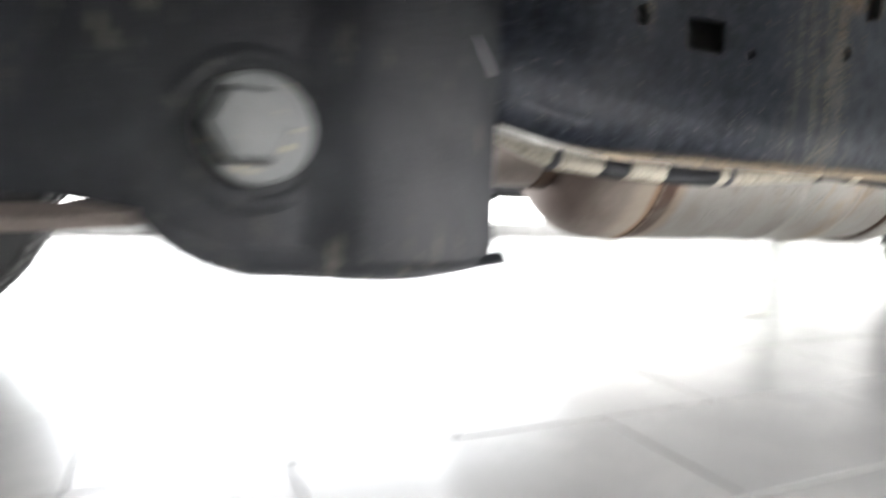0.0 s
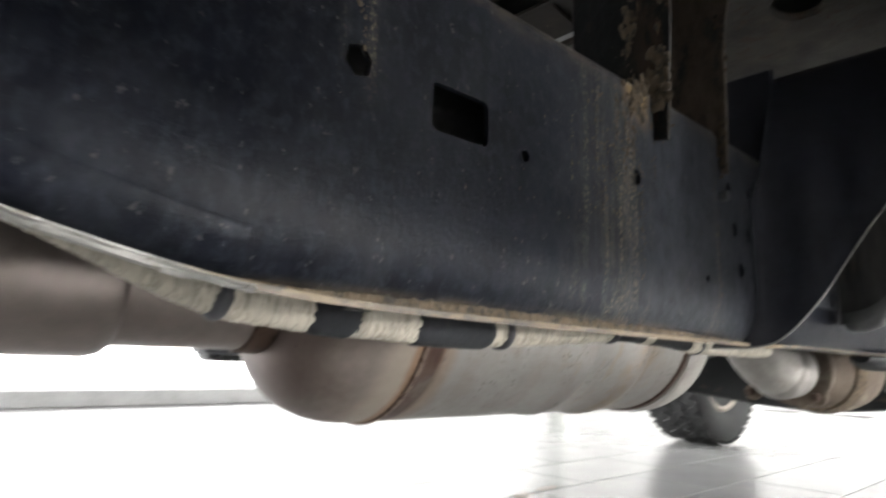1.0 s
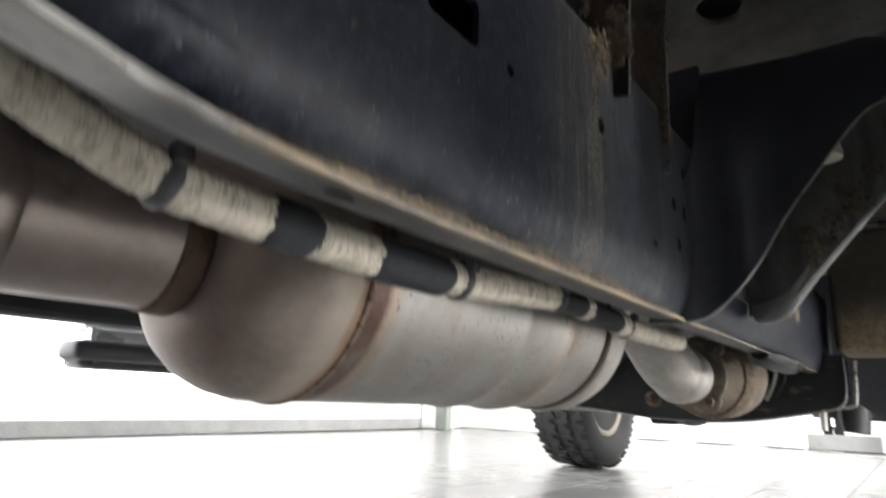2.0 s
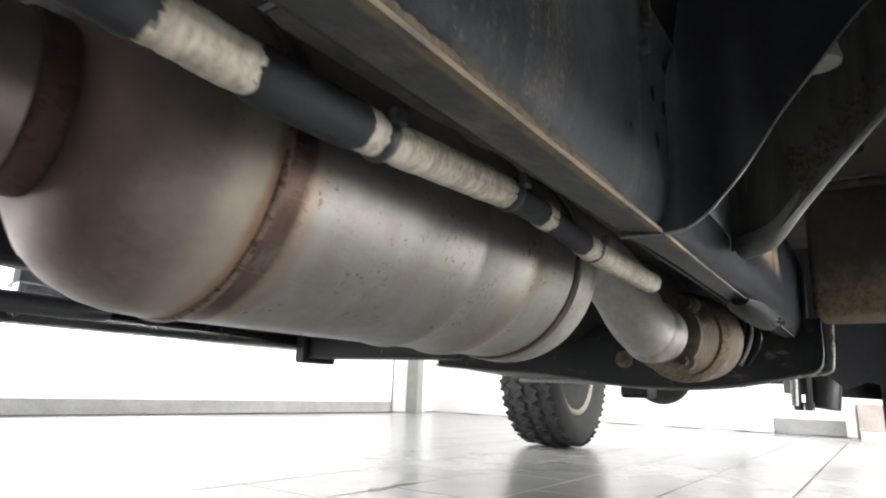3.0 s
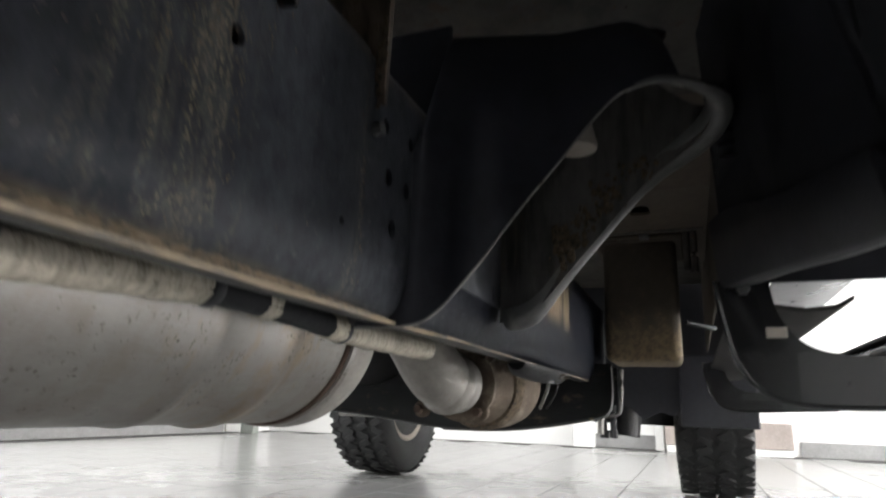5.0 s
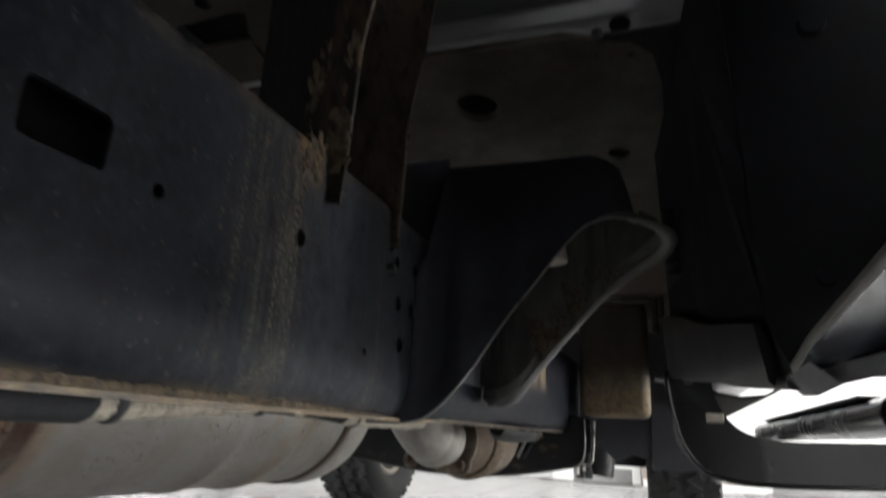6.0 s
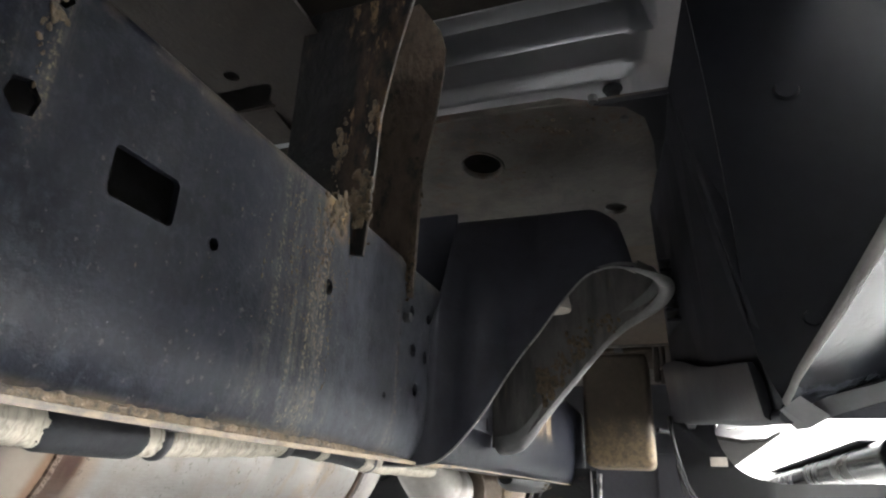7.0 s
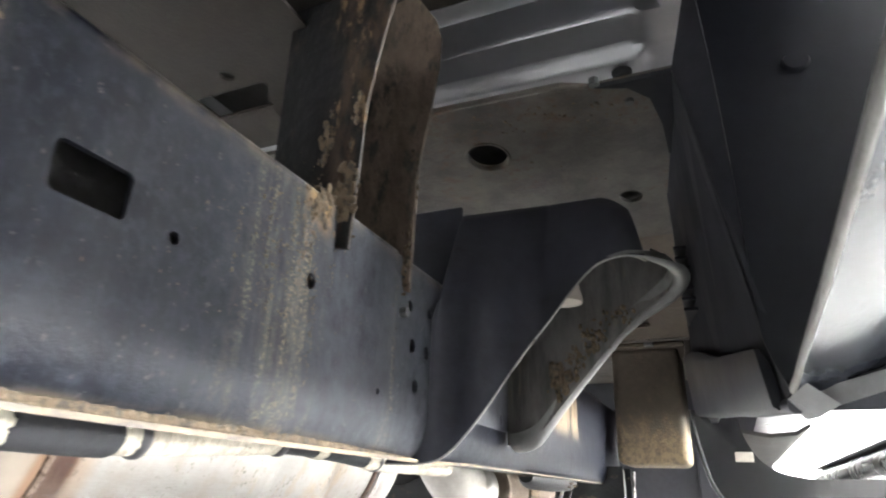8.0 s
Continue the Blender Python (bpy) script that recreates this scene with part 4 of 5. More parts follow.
part("worn_edge", tube_bm(smooth_path([(0.6915, 0.441, 0.563), (0.6915, 0.437, 0.65), (0.6915, 0.435, 0.703), (0.6915, 0.424, 0.77), (0.6915, 0.408, 0.84)], 6), 0.0010, 6), EDGEWEAR, mount, "worn bare edge")
part("worn_edge", tube_bm(smooth_path([(0.8215, 0.449, 0.565), (0.8215, 0.446, 0.712), (0.8215, 0.433, 0.784), (0.8215, 0.424, 0.872)], 6), 0.0010, 6), EDGEWEAR, mount, "worn bare edge")

# ---------------------------------------------------------------- cab outrigger arm
arm = thing("outrigger_arm", "black pressed steel cab outrigger arm with mud inside", "bracket")
EDGE = [(0.884, 0.500, 0.4030), (0.886, 0.478, 0.4032), (0.889, 0.458, 0.4042), (0.893, 0.443, 0.4085), (0.893, 0.428, 0.4185), (0.890, 0.415, 0.4300), (0.891, 0.404, 0.4430), (0.899, 0.393, 0.4610), (0.912, 0.385, 0.4800), (0.932, 0.377, 0.5030), (0.950, 0.364, 0.5300), (0.964, 0.345, 0.5600),
        (0.980, 0.320, 0.6000), (0.992, 0.295, 0.6320), (1.0, 0.275, 0.644), (1.0, 0.252, 0.645), (1.0, 0.234, 0.636)]
front = smooth_path(EDGE, 6)


def arm_top(y):
    return 0.756 - 4.0 * max(0.0, 0.275 - y) ** 1.6


rings = []
for p in front:
    k = min(1.0, max(0.0, (0.452 - p.y) / 0.10))
    q = Vector((0.965 + 0.088 * k, min(p.y + (0.452 - p.y) * 0.1, 0.452), arm_top(p.y) - 0.04 * (1 - k)))
    mid = Vector((p.x + (q.x - p.x) * (0.08 + 0.42 * k), p.y + (q.y - p.y) * 0.5 if p.y < 0.45 else 0.449, p.z + (q.z - p.z) * 0.55))
    # the upper edge rolls back into the top
    rings.append([p, p.lerp(mid, 0.6), mid, mid.lerp(q, 0.88), q + Vector((0.003, 0, -0.003)), q + Vector((0.012, 0, 0)), q + Vector((0.06, 0, 0.004)), q + Vector((0.06, 0, 0.0)), q + Vector((0.014, 0, -0.005)), mid + Vector((0.0035, 0.001, 0)), p + Vector((0.0035, 0.001, 0))])
part("front_wall", loft_bm(rings), ARMWALL, arm, smooth=50)
part("front_edge", tube_bm([p + Vector((0.001, 0, 0.0003)) for p in front], 0.0013, 8), BARE, arm, "thin pale front edge", smooth=50)
rear = smooth_path([(1.001, 0.285, 0.640), (1.001, 0.262, 0.645), (1.004, 0.242, 0.641), (1.013, 0.225, 0.635), (1.030, 0.214, 0.631), (1.055, 0.210, 0.629), (1.082, 0.214, 0.626), (1.103, 0.226, 0.620), (1.116, 0.245, 0.610), (1.120, 0.270, 0.592), (1.12, 0.30, 0.562), (1.12, 0.365, 0.488), (1.122, 0.398, 0.449), (1.126, 0.415, 0.438), (1.134, 0.432, 0.434), (1.150, 0.448, 0.434)], 8)
LIP = ((-0.0035, 0.022), (-0.003, 0.010), (0.0, 0.003), (0.005, -0.001), (0.012, -0.0025), (0.018, -0.001), (0.0205, 0.003), (0.018, 0.0035), (0.012, 0.001), (0.006, 0.0025), (0.002, 0.007), (0.0, 0.022))
rings = []
for k, p in enumerate(rear):
    d = rear[min(k + 1, len(rear) - 1)] - rear[max(k - 1, 0)]
    out = Vector((d.y, -d.x, 0)).normalized()
    w = 0.12 + 0.88 * min(1.0, max(0.0, (k - 6) / 26)) ** 1.2
    rings.append([p + out * a * (w if a > 0 else 1) + Vector((0, 0, b * w if b < 0.02 else 0.004 + 0.018 * w)) for a, b in LIP])
part("rear_lip", loft_bm(rings), ARMLIP, arm, smooth=75)


def inner_top(p, i):
    """Upper end of the inner face: low round the tip, high towards the rail."""
    k = min(1.0, max(0.0, (i - 26) / 34))
    return (p.z + 0.034) * (1 - k) + (arm_top(p.y) - 0.01) * k


def tip_lean(x):
    return 0.05 * min(1.0, max(0.0, 1.12 - x) / 0.10)


inner = rear[20:80] + smooth_path([(1.12, 0.30, 0.562), (1.12, 0.365, 0.488), (1.124, 0.398, 0.453), (1.134, 0.420, 0.444), (1.146, 0.438, 0.440), (1.156, 0.4545, 0.438)], 6)
part("rear_wall", loft_bm([[(p.x - 0.0035, p.y, p.z + 0.003), (p.x, p.y - 0.001, p.z + 0.003), (p.x + tip_lean(p.x), p.y - 0.001, inner_top(p, i)), (p.x - 0.0035 + tip_lean(p.x), p.y, inner_top(p, i))] for i, p in enumerate(inner)]), ARMIN, arm, "muddy inner face", smooth=60)
part("inboard_wall", box_bm((0.957, 0.4505, 0.6085), (0.964, 0.66, 0.722), 0.002, 1), ARMWALL, arm)
part("bushing", lathe_bm([(0, 0.0), (0, 0.021), (0.005, 0.022), (0.03, 0.016), (0.09, 0.014)], (1.056, 0.343, 0.610), (0, 0, 1), 28), CREAM, arm, "pale body mount bushing", smooth=40)
# Thin pale sheet added over the rail; its colour stands for light there.
part("rail_face", plate_bm([(0.985, 0.458), (1.175, 0.458), (1.175, 0.604), (0.985, 0.604)], "y", RAIL_Y + 0.0005, 0.002, [circle(1.123, 0.4716, 0.0042, 10, 0.0095)]), LITFACE, arm, "blue grey sheet that makes the rail face look lit")
crumbs("mud_crust", arm, [((1.1158, 0.368, 0.522), (0.0003, 0.007, 0.010), 0.0030, 110), ((1.1158, 0.345, 0.548), (0.0003, 0.008, 0.010), 0.0018, 60), ((1.1158, 0.320, 0.574), (0.0003, 0.007, 0.009), 0.0022, 70), ((1.1158, 0.285, 0.605), (0.0003, 0.010, 0.007), 0.0016, 50)], 5, "crumbly tan mud crust")

# ---------------------------------------------------------------- cab floor
pan = thing("cab_floor_pan", "dusty dark cab floor underside with drain holes", "floor pan")
part("pan", plate_bm([(0.890, 0.02), (2.9, 0.02), (2.9, 1.72), (0.885, 1.72), (0.885, 0.50), (0.872, 0.46), (0.876, 0.30), (0.890, 0.27)], "z", 0.812, 0.006,
                     [circle(0.999, 0.430, 0.034, 24, 0.026), circle(1.190, 0.264, 0.022, 20, 0.017), circle(1.86, 0.345, 0.05, 20, 0.022)]), FLOORPAN, pan)
# Sheet added above the pan so that its drain holes look dark.
part("pan_hole_backing", box_bm((1.03, 0.21, 0.895), (2.9, 1.72, 0.905)), FRAME_IN, pan)
part("inner_sill", box_bm((1.20, 0.186, 0.56), (2.9, 0.191, 0.83), 0.001, 1), BROWNPAN, pan)
part("sill_floor", plate_bm([(1.62, 0.192), (2.25, 0.192), (2.25, 0.46), (1.62, 0.46)], "z", 0.752, 0.006, [rounded(1.71, 0.305, 1.775, 0.345, 0.012)]), BROWNPAN, pan, "brown stained sill floor")
part("sill_ramp", loft_bm([[(1.36, y, 0.811), (1.44, y, 0.806), (1.56, y, 0.762), (1.62, y, 0.752), (1.62, y, 0.757), (1.56, y, 0.767), (1.44, y, 0.8105)] for y in (0.192, 0.3, 0.46)]), BROWNPAN, pan, "brown stained sloping floor", smooth=40)
part("ledge", tube_bm([(1.905, 0.20, 0.751), (1.905, 0.32, 0.750), (1.905, 0.44, 0.751)], 0.005, 8), FLOORPAN, pan, smooth=50)
part("rib", tube_bm(smooth_path([(1.93, 0.222, 0.75), (1.925, 0.222, 0.70), (1.93, 0.222, 0.655)], 4), 0.008, 8), FLOORPAN, pan, smooth=50)
part("rear_lip", tube_bm(smooth_path([(0.890, 0.70, 0.8115), (0.8865, 0.50, 0.8110), (0.8735, 0.455, 0.8105), (0.8745, 0.38, 0.8100), (0.877, 0.305, 0.8095), (0.882, 0.282, 0.8105), (0.889, 0.271, 0.8125)], 6), 0.0028, 8, 0.3), FLOORPAN, pan, "rolled rear lip", smooth=60)
part("hole_rim", tube_bm([(0.999 + 0.037 * math.cos(a), 0.430 + 0.029 * math.sin(a), 0.8118) for a in [2 * math.pi * k / 28 for k in range(29)]], 0.0022, 6), FLOORPAN, pan, "pressed rim of the drain hole", smooth=60)
part("pressed_bead", loft_bm([[(x, 0.36 + a, 0.8122 - h * b) for a, b in ((-0.05, 0.0), (-0.03, 0.35), (-0.012, 0.9), (0.0, 1.0), (0.014, 0.85), (0.03, 0.3), (0.05, 0.0))] for x, h in ((1.07, 0.0005), (1.10, 0.004), (1.16, 0.010), (1.30, 0.012), (1.60, 0.012), (1.90, 0.006))], closed=False), FLOORPAN, pan, "shallow pressed bead", smooth=70)
for xx, yy, rr in ((0.882, 0.262, 0.006), (0.93, 0.23, 0.005)):
    part("bolt", lathe_bm([(0.004, 0.0), (-0.005, 0.0), (-0.005, rr), (0.004, rr)], (xx, yy, 0.812), (0, 0, 1), 10), BOLT, pan)

PAN_MUD = [((0.925, 0.33, 0.8115), (0.016, 0.045, 0.0002), 0.0016, 70), ((0.95, 0.26, 0.8115), (0.02, 0.02, 0.0002), 0.0013, 40), ((1.10, 0.33, 0.8115), (0.03, 0.03, 0.0002), 0.0014, 50)]
crumbs("mud_crust", pan, PAN_MUD, 41, "specks of dried mud")

bed = thing("cargo_bed_floor", "silver painted ribbed cargo bed floor seen from below", "cargo bed")
BED_Z = 0.96


def bed_xy(x, y):
    """Plan of the bed floor, laid out at a lower level and carried up to BED_Z."""
    return 0.26 + (x - 0.26) * 1.281, 0.19 + (y - 0.19) * 1.281


part("bed_sheet", plate_bm([(-0.9, 0.0), (0.86, 0.0), (0.86, 1.9), (-0.9, 1.9)], "z", BED_Z, 0.004, [circle(*bed_xy(0.668, 0.361), 0.014, 16, 0.011), circle(*bed_xy(0.664, 0.392), 0.011, 16, 0.010)]), BEDDIRT, bed)
rib = [(0.728, 0.0), (0.750, 0.0), (0.754, 0.001), (0.757, 0.004), (0.759, 0.010), (0.761, 0.022), (0.765, 0.027), (0.798, 0.029), (0.802, 0.027), (0.8045, 0.022), (0.807, 0.008), (0.811, 0.004),
       (0.850, 0.003), (0.855, 0.001), (0.858, -0.004), (0.862, -0.006), (0.900, -0.006), (0.910, -0.005)]


def rib_ring(y, k, k2):
    pts = [(bed_xy(x, y)[0], bed_xy(x, y)[1], BED_Z - 0.002 + z * 2.6 * (k if x < 0.806 else k2)) for x, z in rib]
    return pts + [(a, b, d + 0.004) for a, b, d in reversed(pts)]


part("rib", loft_bm([rib_ring(y, k, k2) for y, k, k2 in ((0.02, 0, 0.1), (0.182, 0.0, 0.1), (0.186, 0.06, 0.1), (0.190, 0.3, 0.1), (0.194, 0.7, 0.1), (0.198, 0.93, 0.12), (0.203, 1, 0.16), (0.208, 1, 0.35), (0.212, 1, 0.7), (0.216, 1, 0.93), (0.221, 1, 1), (0.3, 1, 1), (0.6, 1, 1), (1.4, 1, 1))]), SILVER, bed, "silver pressed rib", smooth=35)
part("cross_brace", plate_bm([(0.10, 0.515), (0.87, 0.515), (0.87, 1.8), (0.10, 1.8)], "z", 0.815, 0.004, [circle(0.724, 0.649, 0.009, 14), [(0.748, 0.72), (0.747, 0.617), (0.757, 0.616), (0.766, 0.624), (0.777, 0.634), (0.791, 0.634), (0.790, 0.72)]]), BEDDIRT, bed, "dusty flat brace with a cut-out")
part("brace_backing", box_bm((0.70, 0.60, 0.87), (0.86, 0.76, 0.874)), FRAME_IN, bed)
part("brace_tab", loft_bm([[(0.796, y, 0.8145), (0.846, y, 0.806), (0.846, y, 0.809), (0.796, y, 0.8165)] for y in (0.64, 0.72)]), BEDDIRT, bed)
part("plug", lathe_bm([(-0.010, 0.0), (-0.010, 0.011), (-0.004, 0.0145), (0.008, 0.0145)], (1.052, 0.248, 0.944), (0, 0, 1), 20), ROCKERBLACK, bed, "black rubber plug")
for xx, yy in ((0.826, 0.163), (0.905, 0.195)):
    part("rivet", lathe_bm([(0.004, 0.0), (-0.004, 0.0), (-0.004, 0.004), (0.004, 0.006)], (*bed_xy(xx, yy), BED_Z), (0, 0, 1), 10), SILVER, bed)
part("bed_side", loft_bm([[(x, -0.05, z), (x, -0.055, z), (x, -0.075, 1.35), (x, -0.07, 1.35)] for x, z in ((-1.9, 0.56), (-1.05, 0.56), (-0.95, 0.78), (-0.75, 0.88), (-0.4, 0.88), (-0.2, 0.60), (-0.12, 0.545), (0.30, 0.518), (0.80, 0.486))]), SILVERPAINT, bed, "silver painted outer panel")
# Panel out of view, added to block light coming from the rear.
part("light_block_panel", box_bm((-0.165, -0.05, 0.30), (-0.155, 0.33, 0.832), 0.002, 1), PLASTIC, bed, "unseen black panel that blocks light from the rear")
part("far_bed_side", box_bm((-1.6, 1.98, 0.60), (0.88, 2.0, 1.35), 0.004, 1), SILVERPAINT, bed)
part("front_panel", box_bm((1.10, -0.04, 0.93), (1.108, 1.97, 1.35), 0.002, 1), SILVERPAINT, bed)

# ---------------------------------------------------------------- rocker lining and fender liner
rocker = thing("rocker_lining", "black plastic rocker lining with a ribbed lower edge", "body trim")
part("inner_wall", loft_bm([[(1.20, 0.200, 0.487), (1.205, 0.196, 0.487), (1.205, 0.210, 0.84), (1.20, 0.214, 0.84)], [(1.0, 0.163, 0.468), (1.0, 0.159, 0.468), (1.0, 0.187, 0.84), (1.0, 0.191, 0.84)],
                            [(0.80, 0.126, 0.445), (0.80, 0.122, 0.445), (0.88, 0.176, 0.805), (0.88, 0.180, 0.805)]]), ROCKERBLACK, rocker)
part("end_wall", loft_bm([[(1.20, 0.200, 0.487), (1.206, 0.200, 0.487), (1.206, 0.213, 0.84), (1.20, 0.213, 0.84)], [(1.20, -0.2, 0.487), (1.206, -0.2, 0.487), (1.206, -0.2, 0.84), (1.20, -0.2, 0.84)]]), ROCKERBLACK, rocker)
for k in range(7):
    zz = 0.60 + k * 0.014
    part("rib", box_bm((1.10, 0.184 + k * 0.0008, zz), (1.185, 0.2035 + k * 0.0008, zz + 0.004), 0.001, 1), ROCKERBLACK, rocker)
part("lower_cover", loft_bm([[(x, y + 0.005, z), (x, y + 0.001, z - 0.003), (x, y - 0.003, z), (x, y - 0.002, z + 0.012), (x, y + 0.002, z + h * 0.7), (x, y + 0.008, z + h), (x, y + 0.012, z + h)] for x, y, z, h in ((1.204, 0.2035, 0.485, 0.075), (1.17, 0.197, 0.481, 0.078), (1.12, 0.188, 0.476, 0.076), (1.06, 0.177, 0.470, 0.068), (1.0, 0.166, 0.463, 0.058), (0.95, 0.157, 0.458, 0.052), (0.90, 0.148, 0.452, 0.050), (0.86, 0.140, 0.448, 0.048), (0.82, 0.133, 0.445, 0.044))]), COVER, rocker, "grey plastic lower cover", smooth=50)
part("lower_corner", tube_bm(smooth_path([(1.20, 0.197, 0.487), (1.1, 0.178, 0.474), (1.0, 0.160, 0.464), (0.90, 0.142, 0.452), (0.80, 0.124, 0.443)], 4), 0.006, 10), PLASTIC, rocker, smooth=50)
part("corner_cover", plate_bm([(0.884, 0.262), (0.896, 0.228), (0.925, 0.207), (0.985, 0.199), (1.06, 0.198), (1.06, 0.17), (0.884, 0.165)], "z", 0.8045, 0.006), ROCKERBLACK, rocker, "thin black sheet over the pan's corner")
liner = thing("fender_liner", "dark grey curved fender liner with a round plug", "fender liner")
LA = smooth_path([(0.787, 0.127, 0.452), (0.799, 0.135, 0.478), (0.815, 0.139, 0.513), (0.840, 0.139, 0.639), (0.863, 0.143, 0.799), (0.885, 0.150, 0.95)], 4)
part("panel", loft_bm([[a, (a.x + 0.001, 0.07, a.z), (a.x + 0.001, -0.052, a.z), (a.x + 0.005, -0.052, a.z), (a.x + 0.005, 0.07, a.z), a + Vector((0.004, 0, 0))] for a in LA]), LINER, liner, smooth=60)
part("return_edge", loft_bm([[(0.803 + 0.08 * s, 0.1285 + 0.052 * s, 0.447 + 0.36 * s), (0.806 + 0.08 * s, 0.125 + 0.052 * s, 0.447 + 0.36 * s), a + Vector((0.006, 0, 0)), a + Vector((0.004, 0, 0))] for s, a in ((k / 20, LA[k]) for k in range(0, 21, 4))]), ROCKERBLACK, liner)
part("plug", lathe_bm([(-0.0012, 0.0), (-0.0012, 0.0105), (0.003, 0.0125)], (0.857, 0.070, 0.769), (1, 0.0, -0.14), 24), GREYPLASTIC, liner, "round grey plug", smooth=40)
part("plug", lathe_bm([(-0.001, 0.0), (-0.001, 0.0065), (0.003, 0.008)], (0.817, 0.092, 0.523), (1, 0.0, -0.2), 16), GREYPLASTIC, liner, "small round grey plug", smooth=40)

# hemmed lower edge of the bed side, and its silver return coloured with dark reflections
HEM = smooth_path([(0.787, 0.127, 0.452), (0.772, 0.1245, 0.4575), (0.735, 0.1225, 0.4655), (0.60, 0.122, 0.4744), (0.45, 0.123, 0.484), (0.20, 0.1245, 0.4998), (-0.12, 0.1265, 0.520)], 5)
part("rolled_edge", loft_bm([[c + Vector((0, a, b)) for a, b in ((-0.001, 0.003), (0.0005, 0.003), (0.0010, 0.001), (0.0007, -0.001), (-0.0002, -0.0028), (-0.0015, -0.0034), (-0.0024, -0.0032), (-0.0018, -0.002), (-0.0012, 0.0))] for c in HEM]), LIPGREY, bed, "pale painted rolled hem", smooth=50)
part("side_return", loft_bm([[(c.x, y, c.z + b) for y, b in ((c.y - 0.0018, -0.0026), (0.095, 0.000), (0.075, 0.006), (0.045, 0.010), (0.0, 0.008), (-0.03, 0.012), (-0.052, 0.024), (-0.052, 0.028), (-0.03, 0.016), (0.0, 0.012), (0.045, 0.014), (0.075, 0.010), (0.095, 0.004), (c.y - 0.0018, 0.0008))] for c in HEM]), RETURNGREY, bed, "silver folded underside coloured with blue grey reflections", smooth=50)

body = thing("cab_corner", "silver painted cab corner and sill beside the step", "body panel")
part("sill", loft_bm([[(x, 0.10, 0.575), (x, 0.04, 0.575), (x, -0.03, 0.585), (x, -0.050, 0.605), (x, -0.060, 0.66), (x, -0.07, 1.3), (x, -0.075, 1.3), (x, -0.066, 0.66), (x, -0.056, 0.602), (x, -0.034, 0.581), (x, 0.04, 0.571), (x, 0.10, 0.571)] for x in (0.92, 1.2, 1.5, 2.0, 2.9)]), SILLGREY, body, "silver sill with blue grey shade in its colour", smooth=50)
part("sill_underside", loft_bm([[(x, 0.19, 0.475), (x, 0.15, 0.462), (x, 0.12, 0.457), (x, 0.09, 0.460), (x, 0.072, 0.470), (x, 0.072, 0.475), (x, 0.09, 0.465), (x, 0.12, 0.462), (x, 0.15, 0.467), (x, 0.19, 0.480)] for x in (1.23, 1.5, 2.0, 2.88)]), DULL, body, "glossy grey sill underside", smooth=50)
part("far_sill", box_bm((0.95, 1.93, 0.46), (2.9, 1.99, 1.3), 0.01, 1), SILVERPAINT, body)
skirt = thing("sill_moulding", "light grey plastic sill moulding with oval slots", "sill moulding")
part("moulding", loft_bm([[(0.797, 0.117, 0.436), (0.797, 0.122, 0.450), (0.815, 0.112, 0.466), (0.90, 0.075, 0.492), (0.90, 0.07, 0.486), (0.83, 0.10, 0.452)],
                          [(0.76, 0.070, 0.448), (0.76, 0.072, 0.460), (0.79, 0.06, 0.472), (0.88, 0.02, 0.50), (0.88, 0.015, 0.494), (0.80, 0.05, 0.458)],
                          [(0.66, 0.0, 0.47), (0.66, 0.0, 0.48), (0.70, -0.01, 0.49), (0.85, -0.05, 0.51), (0.85, -0.055, 0.505), (0.72, -0.02, 0.476)]]), MOULDING, skirt, smooth=40)
part("clip", loft_bm([[(0.79, 0.128, 0.447), (0.792, 0.112, 0.4335), (0.81, 0.118, 0.434), (0.81, 0.130, 0.447)], [(0.775, 0.118, 0.455), (0.775, 0.100, 0.440), (0.795, 0.104, 0.440), (0.795, 0.120, 0.455)]]), MOULDING, skirt, "pale clip")
for a, b in ((0.084, 0.4615), (0.040, 0.474)):
    part("slot", plate_bm(circle(0.845, a, 0.013, 12, 0.004), "z", b, 0.002), FRAME_IN, skirt)

# ---------------------------------------------------------------- side step bracket and step
step_arm = thing("side_step_bracket", "black curved flat side step bracket with a small pale sticker", "bracket")
outer_c = smooth_path([(1.2, 0.213, 0.49), (1.2, 0.211, 0.465), (1.2, 0.206, 0.435), (1.2, 0.195, 0.395), (1.2, 0.172, 0.367), (1.2, 0.138, 0.355), (1.2, 0.076, 0.353), (1.2, -0.023, 0.358), (1.2, -0.12, 0.362)], 5)
inner_c = smooth_path([(1.2, 0.158, 0.49), (1.2, 0.156, 0.47), (1.2, 0.151, 0.450), (1.2, 0.138, 0.428), (1.2, 0.119, 0.414), (1.2, 0.095, 0.408), (1.2, 0.071, 0.406), (1.2, -0.03, 0.409), (1.2, -0.12, 0.412)], 5)
part("arm", plate_bm([(p.y, p.z) for p in outer_c] + [(p.y, p.z) for p in reversed(inner_c)], "x", 1.2, 0.035), GLOSSBLACK, step_arm)
part("edge_bead", tube_bm([p + Vector((-0.001, 0, 0)) for p in outer_c], 0.003, 8), GLOSSBLACK, step_arm, smooth=50)
part("sticker", box_bm((1.1985, 0.145, 0.425), (1.1995, 0.166, 0.437), 0.0004, 1), material("pale_sticker", (0.55, 0.5, 0.43), 0.6, spots=(0.4, 0.36, 0.3), spot_scale=150), step_arm, "small pale sticker")
part("bolt", lathe_bm([(-0.01, 0.0), (-0.01, 0.007), (0.0, 0.008)], (1.20, 0.185, 0.480), (1, 0, 0), 6), BOLT, step_arm)
